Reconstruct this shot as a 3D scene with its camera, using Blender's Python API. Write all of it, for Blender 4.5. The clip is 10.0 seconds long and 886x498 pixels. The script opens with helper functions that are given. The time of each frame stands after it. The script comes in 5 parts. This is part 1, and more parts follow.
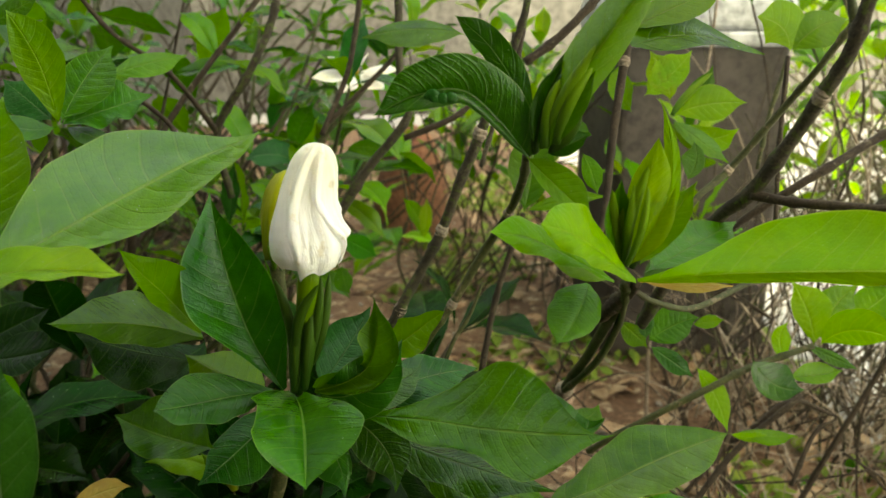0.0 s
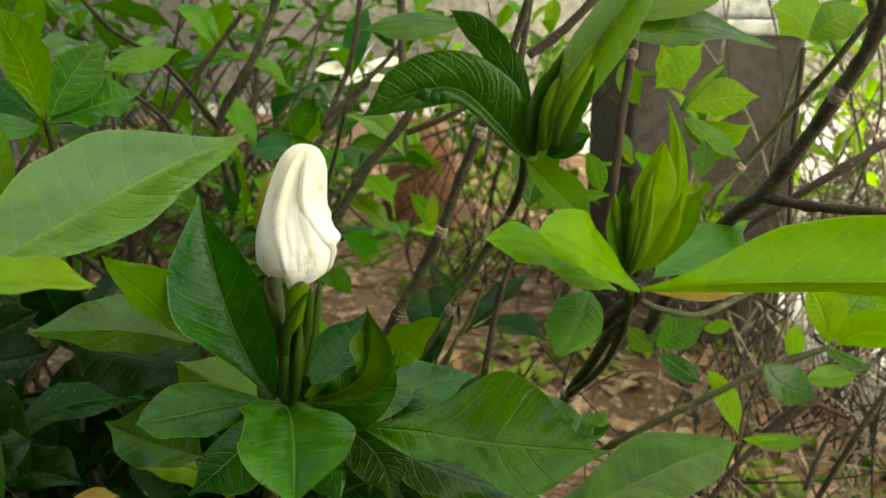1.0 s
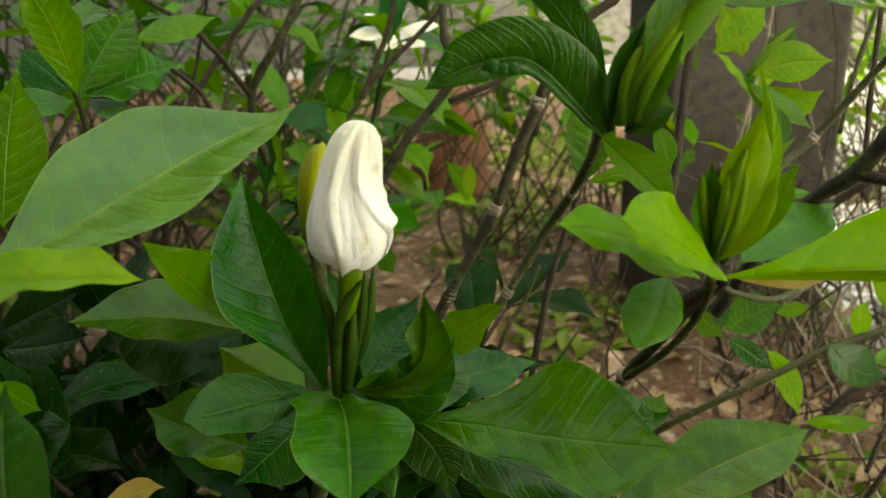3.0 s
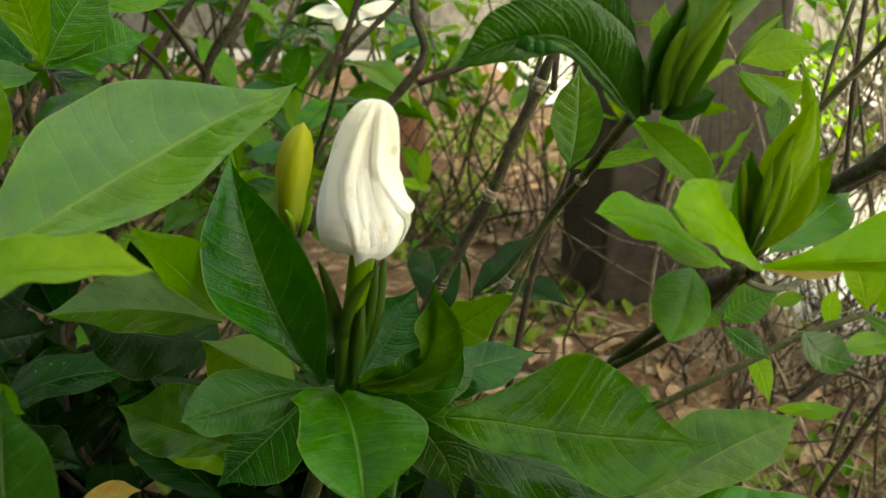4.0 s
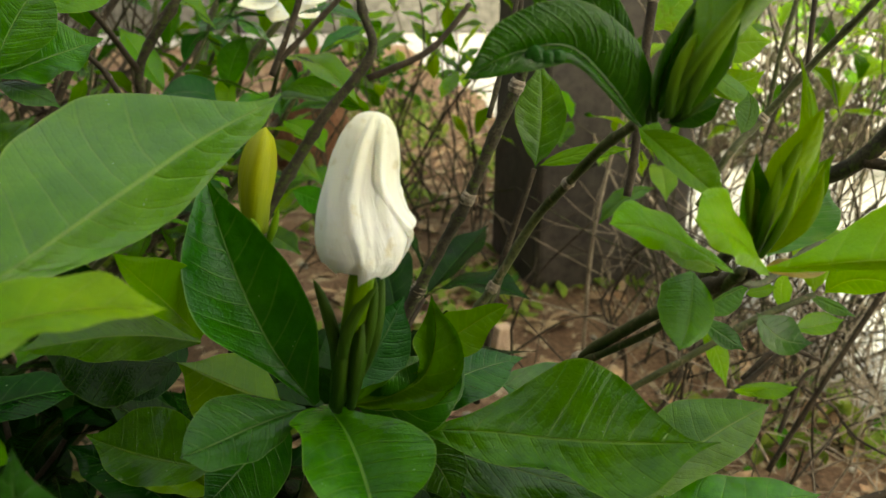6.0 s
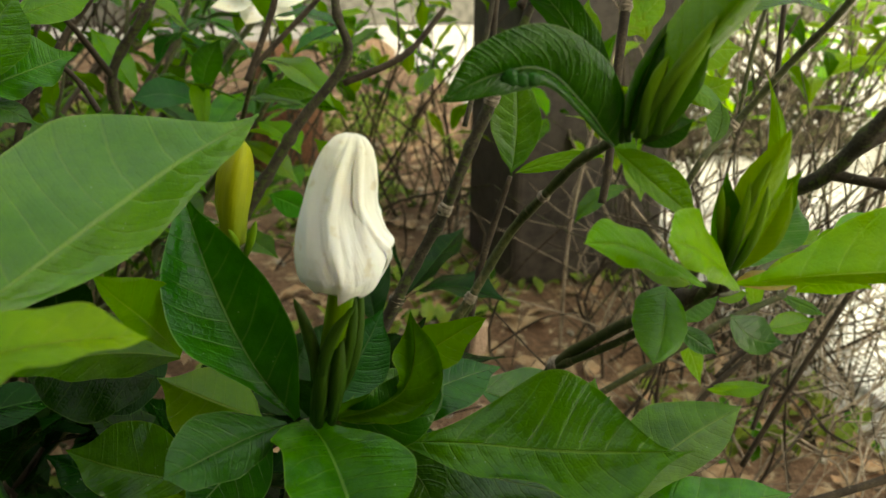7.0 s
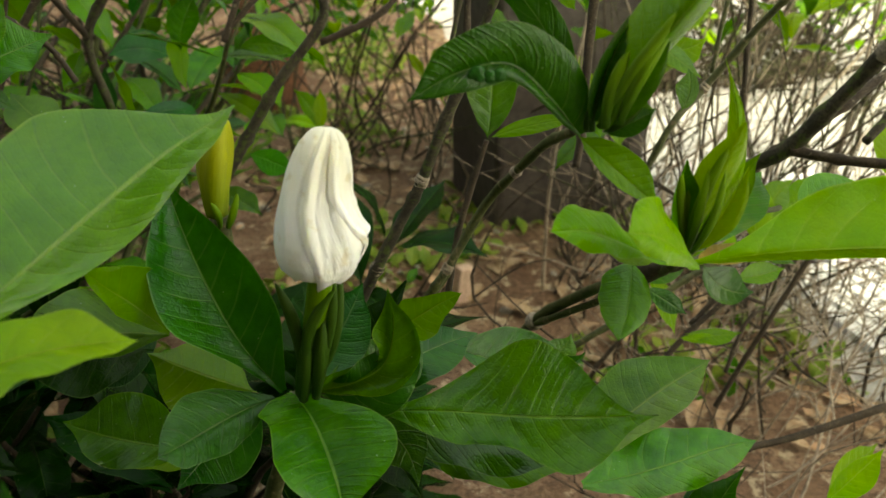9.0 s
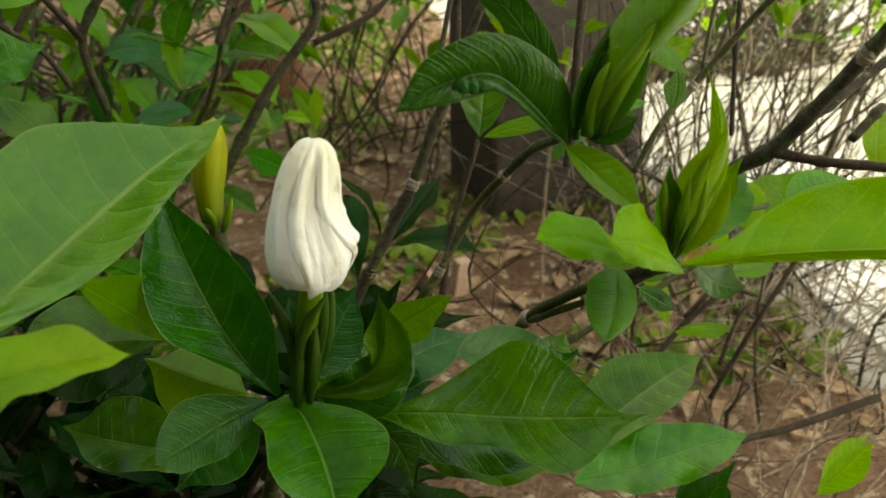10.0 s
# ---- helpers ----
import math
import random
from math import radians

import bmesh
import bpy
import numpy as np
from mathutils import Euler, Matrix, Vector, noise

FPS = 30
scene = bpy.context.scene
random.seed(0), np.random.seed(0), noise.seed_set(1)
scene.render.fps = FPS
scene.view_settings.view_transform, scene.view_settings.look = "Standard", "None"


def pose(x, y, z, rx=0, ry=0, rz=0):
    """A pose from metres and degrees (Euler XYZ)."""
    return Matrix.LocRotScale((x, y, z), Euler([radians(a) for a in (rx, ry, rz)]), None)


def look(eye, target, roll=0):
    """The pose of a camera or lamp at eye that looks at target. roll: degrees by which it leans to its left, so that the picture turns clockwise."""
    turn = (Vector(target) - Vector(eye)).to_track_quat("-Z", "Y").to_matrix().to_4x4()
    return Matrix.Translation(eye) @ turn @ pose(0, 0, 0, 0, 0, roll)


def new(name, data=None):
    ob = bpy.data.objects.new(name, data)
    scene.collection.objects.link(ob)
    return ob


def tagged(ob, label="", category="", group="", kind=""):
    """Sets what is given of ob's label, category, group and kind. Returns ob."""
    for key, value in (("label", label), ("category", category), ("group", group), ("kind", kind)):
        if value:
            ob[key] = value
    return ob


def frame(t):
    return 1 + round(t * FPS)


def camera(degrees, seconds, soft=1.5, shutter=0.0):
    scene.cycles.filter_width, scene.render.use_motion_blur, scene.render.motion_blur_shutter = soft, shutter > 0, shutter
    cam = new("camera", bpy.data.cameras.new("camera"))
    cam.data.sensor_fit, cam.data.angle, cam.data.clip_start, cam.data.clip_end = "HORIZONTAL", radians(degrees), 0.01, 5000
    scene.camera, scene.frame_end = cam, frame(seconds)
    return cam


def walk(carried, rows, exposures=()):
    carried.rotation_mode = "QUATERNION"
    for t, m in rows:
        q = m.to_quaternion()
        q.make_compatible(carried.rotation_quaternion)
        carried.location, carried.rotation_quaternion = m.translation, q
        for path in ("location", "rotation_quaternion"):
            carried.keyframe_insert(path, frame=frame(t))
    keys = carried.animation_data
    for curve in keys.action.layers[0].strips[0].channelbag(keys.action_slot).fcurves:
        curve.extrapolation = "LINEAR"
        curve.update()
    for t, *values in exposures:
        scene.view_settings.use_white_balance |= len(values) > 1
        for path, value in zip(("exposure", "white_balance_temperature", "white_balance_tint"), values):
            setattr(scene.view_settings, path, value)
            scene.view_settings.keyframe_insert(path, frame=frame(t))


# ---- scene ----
cam = camera(55.5, 10.0)
EYE, TILT = 0.56, -14.0
ROWS = [
    (0.0, 0.00000, 0.00000, 0.00000, 0.000, 0.000, 0.000),
    (0.5, 0.00119, 0.00746, 0.00283, 0.468, -0.316, -0.088),
    (1.0, 0.00733, 0.01642, 0.00689, 0.881, -0.770, 0.027),
    (1.5, 0.01293, 0.02955, 0.01332, 1.446, -1.740, 0.409),
    (2.0, 0.01879, 0.03640, 0.01600, 2.316, -2.446, 0.804),
    (2.5, 0.01075, 0.03737, 0.01230, 2.787, -2.765, 0.656),
    (2.7, 0.00385, 0.03784, 0.01312, 2.839, -2.883, 0.555),
    (3.8, -0.03583, 0.05241, 0.01639, -0.906, -4.044, -0.248),
    (4.0, -0.04090, 0.05714, 0.01383, -2.481, -4.180, -0.202),
    (4.5, -0.05252, 0.06466, 0.01925, -4.776, -4.713, -0.309),
    (5.0, -0.06111, 0.07053, 0.02342, -6.165, -5.103, 0.092),
    (5.5, -0.06817, 0.06958, 0.02314, -7.365, -5.218, 0.870),
    (7.0, -0.07017, 0.06595, 0.03421, -9.980, -6.146, 1.934),
    (7.5, -0.07092, 0.06172, 0.03760, -10.624, -6.220, 1.902),
    (8.0, -0.07284, 0.05721, 0.03816, -10.855, -6.733, 2.118),
    (8.5, -0.06859, 0.05213, 0.04781, -10.903, -8.556, 2.311),
    (9.0, -0.06648, 0.05533, 0.05435, -11.015, -10.858, 2.941),
    (9.5, -0.06423, 0.05454, 0.05964, -11.070, -11.395, 3.400),
    (10.0, -0.06223, 0.05057, 0.06142, -11.066, -11.624, 3.642),
]
walk(cam, [(t, pose(0, 0, EYE, TILT, 0, 0) @ pose(x, y, z, 90 + pitch, roll, yaw)) for t, x, y, z, yaw, pitch, roll in ROWS],
     exposures=((0.0, 2.26, 9000, -5), (1.5, 2.18, 9000, -5), (2.5, 2.02, 9000, -5), (4.0, 2.18, 9000, -5), (5.0, 2.10, 9000, -5), (5.5, 2.05, 9000, -5), (7.5, 1.90, 9000, -5), (9.0, 1.99, 9000, -5), (10.0, 1.95, 9000, -5)))
cam.data.dof.use_dof, cam.data.dof.focus_distance, cam.data.dof.aperture_fstop = True, 0.39, 16.0

# ---- world and sun ----
SUN_UP, SUN_ROUND = 50.0, 175.0
world = bpy.data.worlds.new("sky")
scene.world = world
world.use_nodes = True
sky = world.node_tree.nodes.new("ShaderNodeTexSky")
sky.sky_type, sky.sun_disc = "NISHITA", False
sky.sun_elevation, sky.sun_rotation = radians(SUN_UP), radians(SUN_ROUND)
sky.air_density, sky.dust_density = 1.0, 4.0
soften = world.node_tree.nodes.new("ShaderNodeHueSaturation")
soften.inputs["Saturation"].default_value = 0.60
back = world.node_tree.nodes["Background"]
world.node_tree.links.new(sky.outputs[0], soften.inputs["Color"])
world.node_tree.links.new(soften.outputs[0], back.inputs[0])
back.inputs[1].default_value = 0.16
sun = new("sun", bpy.data.lights.new("sun", "SUN"))
sun.data.energy, sun.data.angle, sun.data.color = 2.1, radians(3), (1.0, 0.97, 0.92)
sun.matrix_world = look((0, 0, 0), (math.sin(radians(SUN_ROUND)) * -math.cos(radians(SUN_UP)),
                                    -math.cos(radians(SUN_ROUND)) * math.cos(radians(SUN_UP)), -math.sin(radians(SUN_UP))))


# ---- materials ----
def shader(name):
    m = bpy.data.materials.new(name)
    m.use_nodes = True
    return m, m.node_tree.nodes, m.node_tree.links, m.node_tree.nodes["Principled BSDF"]


def node(nodes, kind, **values):
    n = nodes.new("ShaderNode" + kind)
    for k, v in values.items():
        n.inputs[int(k[1:]) if k[0] == "i" and k[1:].isdigit() else k.replace("_", " ")].default_value = v
    return n


def arith(nodes, links, op, a, b=None, clamp=False):
    n = nodes.new("ShaderNodeMath")
    n.operation, n.use_clamp = op, clamp
    for i, v in enumerate((a, b)):
        if v is None:
            continue
        if isinstance(v, (int, float)):
            n.inputs[i].default_value = v
        else:
            links.new(v, n.inputs[i])
    return n.outputs[0]


def blend(nodes, links, factor, a, b, mode="MIX"):
    n = nodes.new("ShaderNodeMix")
    n.data_type, n.blend_type = "RGBA", mode
    for i, v in ((0, factor), (6, a), (7, b)):
        if isinstance(v, (int, float)):
            n.inputs[i].default_value = v
        elif isinstance(v, tuple):
            n.inputs[i].default_value = (*v, 1)
        else:
            links.new(v, n.inputs[i])
    return n.outputs[2]


def ramp(nodes, links, source, lo, hi):
    n = nodes.new("ShaderNodeMapRange")
    n.interpolation_type = "SMOOTHSTEP"
    n.inputs["From Min"].default_value, n.inputs["From Max"].default_value = lo, hi
    links.new(source, n.inputs["Value"])
    return n.outputs["Result"]


def leaf_material(name, deep, pale, vein, through_colour, gloss, clear, blotch=None, amount=0.0, coat=0.30):
    """A leaf blade: sunken midrib and slanting side veins with pillowed skin between them, mottling, a waxy gloss, light passing through."""
    m, nodes, links, bsdf = shader(name)
    uv = nodes.new("ShaderNodeUVMap")
    uv.uv_map = "UVMap"
    split = nodes.new("ShaderNodeSeparateXYZ")
    links.new(uv.outputs[0], split.inputs[0])
    across = split.outputs[1]
    side = arith(nodes, links, "ABSOLUTE", arith(nodes, links, "SUBTRACT", arith(nodes, links, "MULTIPLY", across, 2.0), 1.0))
    rib = arith(nodes, links, "SUBTRACT", 1.0, ramp(nodes, links, side, 0.010, 0.035), True)
    info = nodes.new("ShaderNodeObjectInfo")
    coord = nodes.new("ShaderNodeTexCoord")
    shift = nodes.new("ShaderNodeVectorMath")
    shift.operation = "ADD"
    links.new(coord.outputs["Object"], shift.inputs[0])
    links.new(info.outputs["Random"], shift.inputs[1])

    def cloud(scale, detail=3.0, rough=0.6):
        n = node(nodes, "TexNoise", Scale=scale, Detail=detail, Roughness=rough)
        links.new(shift.outputs[0], n.inputs["Vector"])
        return n.outputs[0]

    mottle, grain, broad, fine = cloud(55.0, 4.0), cloud(300.0, 3.0, 0.65), cloud(22.0, 2.0), cloud(1100.0, 2.0)
    marks = nodes.new("ShaderNodeUVMap")
    marks.uv_map = "veins"
    parts = nodes.new("ShaderNodeSeparateXYZ")
    links.new(marks.outputs[0], parts.inputs[0])
    band = arith(nodes, links, "ADD", parts.outputs[0], arith(nodes, links, "MULTIPLY", mottle, 0.10))
    mid = arith(nodes, links, "PINGPONG", band, 0.5)
    veins = arith(nodes, links, "SUBTRACT", 1.0, ramp(nodes, links, mid, 0.012, 0.06), True)
    minor = arith(nodes, links, "PINGPONG", arith(nodes, links, "ADD", arith(nodes, links, "MULTIPLY", band, 3.0), arith(nodes, links, "MULTIPLY", grain, 0.5)), 0.5)
    minor = arith(nodes, links, "SUBTRACT", 1.0, ramp(nodes, links, minor, 0.0, 0.16), True)
    inner = arith(nodes, links, "SUBTRACT", 1.0, ramp(nodes, links, side, 0.55, 0.95), True)
    colour = blend(nodes, links, ramp(nodes, links, mottle, 0.30, 0.72), deep, pale)
    if blotch:
        colour = blend(nodes, links, arith(nodes, links, "MULTIPLY", ramp(nodes, links, cloud(28.0), 0.52, 0.66), amount), colour, blotch)
    colour = blend(nodes, links, arith(nodes, links, "MULTIPLY", ramp(nodes, links, broad, 0.46, 0.70), 0.40), colour, (pale[0] * 1.6, pale[1] * 1.15, pale[2]))
    colour = blend(nodes, links, arith(nodes, links, "MULTIPLY", ramp(nodes, links, grain, 0.38, 0.72), 0.28), colour, tuple(c * 0.55 for c in deep))
    colour = blend(nodes, links, arith(nodes, links, "MULTIPLY", arith(nodes, links, "MULTIPLY", veins, inner), 0.24), colour, vein)
    colour = blend(nodes, links, arith(nodes, links, "MULTIPLY", rib, 0.62), colour, vein)
    rim = ramp(nodes, links, side, 0.965, 0.99)
    colour = blend(nodes, links, arith(nodes, links, "MULTIPLY", rim, 0.55), colour, vein)
    cells = node(nodes, "TexVoronoi", Scale=330.0)
    cells.feature = "DISTANCE_TO_EDGE"
    links.new(shift.outputs[0], cells.inputs["Vector"])
    net = arith(nodes, links, "SUBTRACT", 1.0, ramp(nodes, links, cells.outputs["Distance"], 0.0, 0.18), True)
    specks = node(nodes, "TexVoronoi", Scale=230.0)
    links.new(shift.outputs[0], specks.inputs["Vector"])
    dust = arith(nodes, links, "SUBTRACT", 1.0, ramp(nodes, links, specks.outputs["Distance"], 0.04, 0.11), True)
    dust = arith(nodes, links, "MULTIPLY", dust, ramp(nodes, links, mottle, 0.50, 0.62))
    colour = blend(nodes, links, arith(nodes, links, "MULTIPLY", dust, 0.40), colour, (0.34, 0.42, 0.27))
    hue = nodes.new("ShaderNodeHueSaturation")
    links.new(colour, hue.inputs["Color"])
    links.new(arith(nodes, links, "ADD", 0.485, arith(nodes, links, "MULTIPLY", info.outputs["Random"], 0.03)), hue.inputs["Hue"])
    links.new(arith(nodes, links, "ADD", 0.80, arith(nodes, links, "MULTIPLY", info.outputs["Random"], 0.36)), hue.inputs["Value"])
    links.new(hue.outputs[0], bsdf.inputs["Base Color"])
    rough = arith(nodes, links, "ADD", gloss, arith(nodes, links, "MULTIPLY", mottle, 0.11))
    links.new(arith(nodes, links, "ADD", rough, arith(nodes, links, "MULTIPLY", dust, 0.3)), bsdf.inputs["Roughness"])
    bsdf.inputs["Specular IOR Level"].default_value = coat
    height = arith(nodes, links, "MULTIPLY", rib, -0.6)
    for source, weight in ((fine, 0.10), (grain, 0.30), (net, -0.12), (veins, -0.42), (minor, -0.14), (mottle, 0.6), (dust, 0.2)):
        height = arith(nodes, links, "ADD", height, arith(nodes, links, "MULTIPLY", source, weight))
    bump = node(nodes, "Bump", Strength=0.6, Distance=0.0009)
    links.new(height, bump.inputs["Height"])
    links.new(bump.outputs[0], bsdf.inputs["Normal"])
    glow = nodes.new("ShaderNodeBsdfTranslucent")
    tint = blend(nodes, links, arith(nodes, links, "MULTIPLY", rib, 0.5), through_colour, vein)
    links.new(tint, glow.inputs[0])
    mix = nodes.new("ShaderNodeMixShader")
    mix.inputs[0].default_value = clear
    links.new(bsdf.outputs[0], mix.inputs[1])
    links.new(glow.outputs[0], mix.inputs[2])
    links.new(mix.outputs[0], nodes["Material Output"].inputs[0])
    return m


LEAF = {
    # deep: the old leaf darkened, with the shade of inner foliage in its colour
    "deep": leaf_material("leaf_in_shade", (0.0025, 0.0189, 0.0006), (0.0061, 0.0343, 0.0012), (0.0480, 0.1040, 0.0240), (0.0170, 0.0850, 0.0026), 0.12, 0.08, coat=0.08),
    "old": leaf_material("leaf_old", (0.0096, 0.0698, 0.0017), (0.0274, 0.1287, 0.0032), (0.1600, 0.2720, 0.0720), (0.0340, 0.1700, 0.0034), 0.11, 0.17, coat=0.38),
    "mid": leaf_material("leaf_mid", (0.0207, 0.0993, 0.0006), (0.0533, 0.1838, 0.0013), (0.1360, 0.2480, 0.0240), (0.0765, 0.2550, 0.0034), 0.13, 0.22, coat=0.28),
    "light": leaf_material("leaf_light", (0.0551, 0.1778, 0.0008), (0.0898, 0.2420, 0.0013), (0.2080, 0.3280, 0.0320), (0.1700, 0.3825, 0.0051), 0.14, 0.28, coat=0.25),
    "waxy": leaf_material("leaf_waxy", (0.0551, 0.1778, 0.0008), (0.0898, 0.2420, 0.0013), (0.2080, 0.3280, 0.0320), (0.1700, 0.3825, 0.0051), 0.14, 0.28, coat=0.46),
    "young": leaf_material("leaf_young", (0.1070, 0.2735, 0.0010), (0.1689, 0.3630, 0.0016), (0.3200, 0.4320, 0.0560), (0.3060, 0.4930, 0.0043), 0.24, 0.32, coat=0.18),
    "teal": leaf_material("leaf_teal", (0.0102, 0.0791, 0.0067), (0.0192, 0.1187, 0.0105), (0.1040, 0.1920, 0.0560), (0.0255, 0.1360, 0.0127), 0.12, 0.12, coat=0.24),
    "mottled": leaf_material("leaf_mottled", (0.0251, 0.1387, 0.0017), (0.0501, 0.2050, 0.0028), (0.1280, 0.2240, 0.0240), (0.0765, 0.2550, 0.0043), 0.28, 0.20, (0.24, 0.30, 0.01), 0.7, coat=0.24),
    "weed": leaf_material("leaf_weed", (0.11, 0.20, 0.020), (0.20, 0.29, 0.035), (0.26, 0.36, 0.05), (0.22, 0.36, 0.02), 0.40, 0.20),
    "rusty": leaf_material("leaf_rusty", (0.36, 0.20, 0.03), (0.46, 0.34, 0.07), (0.50, 0.40, 0.10), (0.55, 0.30, 0.03), 0.40, 0.22, (0.10, 0.22, 0.02), 0.5),
    "dead": leaf_material("leaf_dead", (0.26, 0.16, 0.085), (0.52, 0.40, 0.26), (0.34, 0.20, 0.10), (0.35, 0.18, 0.06), 0.55, 0.10),
}


def mottled(name, dark, light, scale, rough, relief, distance, third=None, third_at=0.6, stretch=(1, 1, 1)):
    """A matt natural surface with large patches and fine grain."""
    m, nodes, links, bsdf = shader(name)
    coord = nodes.new("ShaderNodeTexCoord")
    mapping = nodes.new("ShaderNodeMapping")
    mapping.inputs["Scale"].default_value = stretch
    links.new(coord.outputs["Object"], mapping.inputs[0])
    big = node(nodes, "TexNoise", Scale=scale, Detail=5.0, Roughness=0.62)
    small = node(nodes, "TexNoise", Scale=scale * 9, Detail=4.0, Roughness=0.7)
    for n in (big, small):
        links.new(mapping.outputs[0], n.inputs["Vector"])
    colour = blend(nodes, links, ramp(nodes, links, big.outputs[0], 0.32, 0.68), dark, light)
    colour = blend(nodes, links, ramp(nodes, links, small.outputs[0], 0.35, 0.75), colour, tuple(c * 0.45 for c in dark))
    if third:
        spots = node(nodes, "TexNoise", Scale=scale * 2.3, Detail=5.0, Roughness=0.7)
        links.new(mapping.outputs[0], spots.inputs["Vector"])
        colour = blend(nodes, links, ramp(nodes, links, spots.outputs[0], third_at, third_at + 0.1), colour, third)
    links.new(colour, bsdf.inputs["Base Color"])
    bsdf.inputs["Roughness"].default_value = rough
    bsdf.inputs["Specular IOR Level"].default_value = 0.3
    bump = node(nodes, "Bump", Strength=relief, Distance=distance)
    links.new(arith(nodes, links, "ADD", big.outputs[0], arith(nodes, links, "MULTIPLY", small.outputs[0], 0.5)), bump.inputs["Height"])
    links.new(bump.outputs[0], bsdf.inputs["Normal"])
    return m


BARK = {
    "grey": mottled("bark_grey", (0.036, 0.030, 0.019), (0.090, 0.076, 0.049), 90, 0.8, 0.9, 0.0012, (0.07, 0.095, 0.022), 0.52),
    "green": mottled("bark_green", (0.040, 0.050, 0.012), (0.076, 0.083, 0.024), 70, 0.6, 0.6, 0.0008, (0.15, 0.12, 0.07), 0.56),
    "brown": mottled("bark_brown", (0.035, 0.024, 0.015), (0.079, 0.058, 0.036), 100, 0.75, 0.8, 0.0010, (0.20, 0.17, 0.12), 0.60),
    "pale": mottled("bark_pale", (0.26, 0.205, 0.155), (0.47, 0.395, 0.31), 60, 0.85, 0.7, 0.0010),
}
SOIL = mottled("soil", (0.148, 0.083, 0.050), (0.262, 0.166, 0.104), 14, 0.95, 1.0, 0.012, (0.40, 0.32, 0.22), 0.54)
PAVING = mottled("paving", (0.38, 0.37, 0.355), (0.46, 0.45, 0.435), 3, 0.8, 0.3, 0.003)
RENDER_DARK = mottled("wall_weathered", (0.16, 0.13, 0.10), (0.24, 0.20, 0.16), 2, 0.9, 0.5, 0.004, (0.10, 0.10, 0.07), 0.6)
TILE = mottled("white_tile", (0.74, 0.75, 0.76), (0.82, 0.83, 0.84), 8, 0.35, 0.1, 0.001)
CONCRETE = mottled("wall_paint", (0.105, 0.10, 0.09), (0.155, 0.148, 0.135), 2, 0.85, 0.4, 0.004)
GREYBOX = mottled("grey_plastic", (0.055, 0.045, 0.040), (0.080, 0.066, 0.059), 5, 0.55, 0.2, 0.002)
LID = mottled("pale_plastic", (0.50, 0.52, 0.54), (0.62, 0.64, 0.66), 6, 0.25, 0.1, 0.001)
CLAY = mottled("red_clay", (0.17, 0.075, 0.040), (0.30, 0.14, 0.080), 12, 0.95, 1.0, 0.01)
STAKE = mottled("raw_wood", (0.52, 0.36, 0.27), (0.68, 0.50, 0.39), 30, 0.8, 0.4, 0.001, stretch=(4, 4, 0.6))
STONE = mottled("pebble", (0.25, 0.22, 0.18), (0.48, 0.44, 0.38), 60, 0.9, 0.5, 0.002)


def petal_material():
    m, nodes, links, bsdf = shader("petal")
    uv = nodes.new("ShaderNodeUVMap")
    split = nodes.new("ShaderNodeSeparateXYZ")
    links.new(uv.outputs[0], split.inputs[0])
    coord = nodes.new("ShaderNodeTexCoord")
    soft = node(nodes, "TexNoise", Scale=90.0, Detail=3.0)
    stain = node(nodes, "TexNoise", Scale=170.0, Detail=4.0)
    for n in (soft, stain):
        links.new(coord.outputs["Object"], n.inputs["Vector"])
    colour = blend(nodes, links, ramp(nodes, links, split.outputs[0], 0.25, 1.0), (0.92, 0.92, 0.86), (0.92, 0.88, 0.70))
    colour = blend(nodes, links, arith(nodes, links, "MULTIPLY", ramp(nodes, links, stain.outputs[0], 0.58, 0.70), 0.40), colour, (0.62, 0.50, 0.22))
    links.new(colour, bsdf.inputs["Base Color"])
    bsdf.inputs["Roughness"].default_value = 0.5
    bsdf.inputs["Subsurface Weight"].default_value = 0.25
    bsdf.inputs["Subsurface Radius"].default_value = (0.004, 0.0035, 0.002)
    bsdf.inputs["Subsurface Scale"].default_value = 0.6
    streak = node(nodes, "TexNoise", Scale=9.0, Detail=4.0)
    mapping = nodes.new("ShaderNodeMapping")
    mapping.inputs["Scale"].default_value = (0.5, 9, 1)
    links.new(uv.outputs[0], mapping.inputs[0])
    links.new(mapping.outputs[0], streak.inputs["Vector"])
    bump = node(nodes, "Bump", Strength=0.35, Distance=0.0009)
    links.new(arith(nodes, links, "ADD", streak.outputs[0], soft.outputs[0]), bump.inputs["Height"])
    links.new(bump.outputs[0], bsdf.inputs["Normal"])
    return m


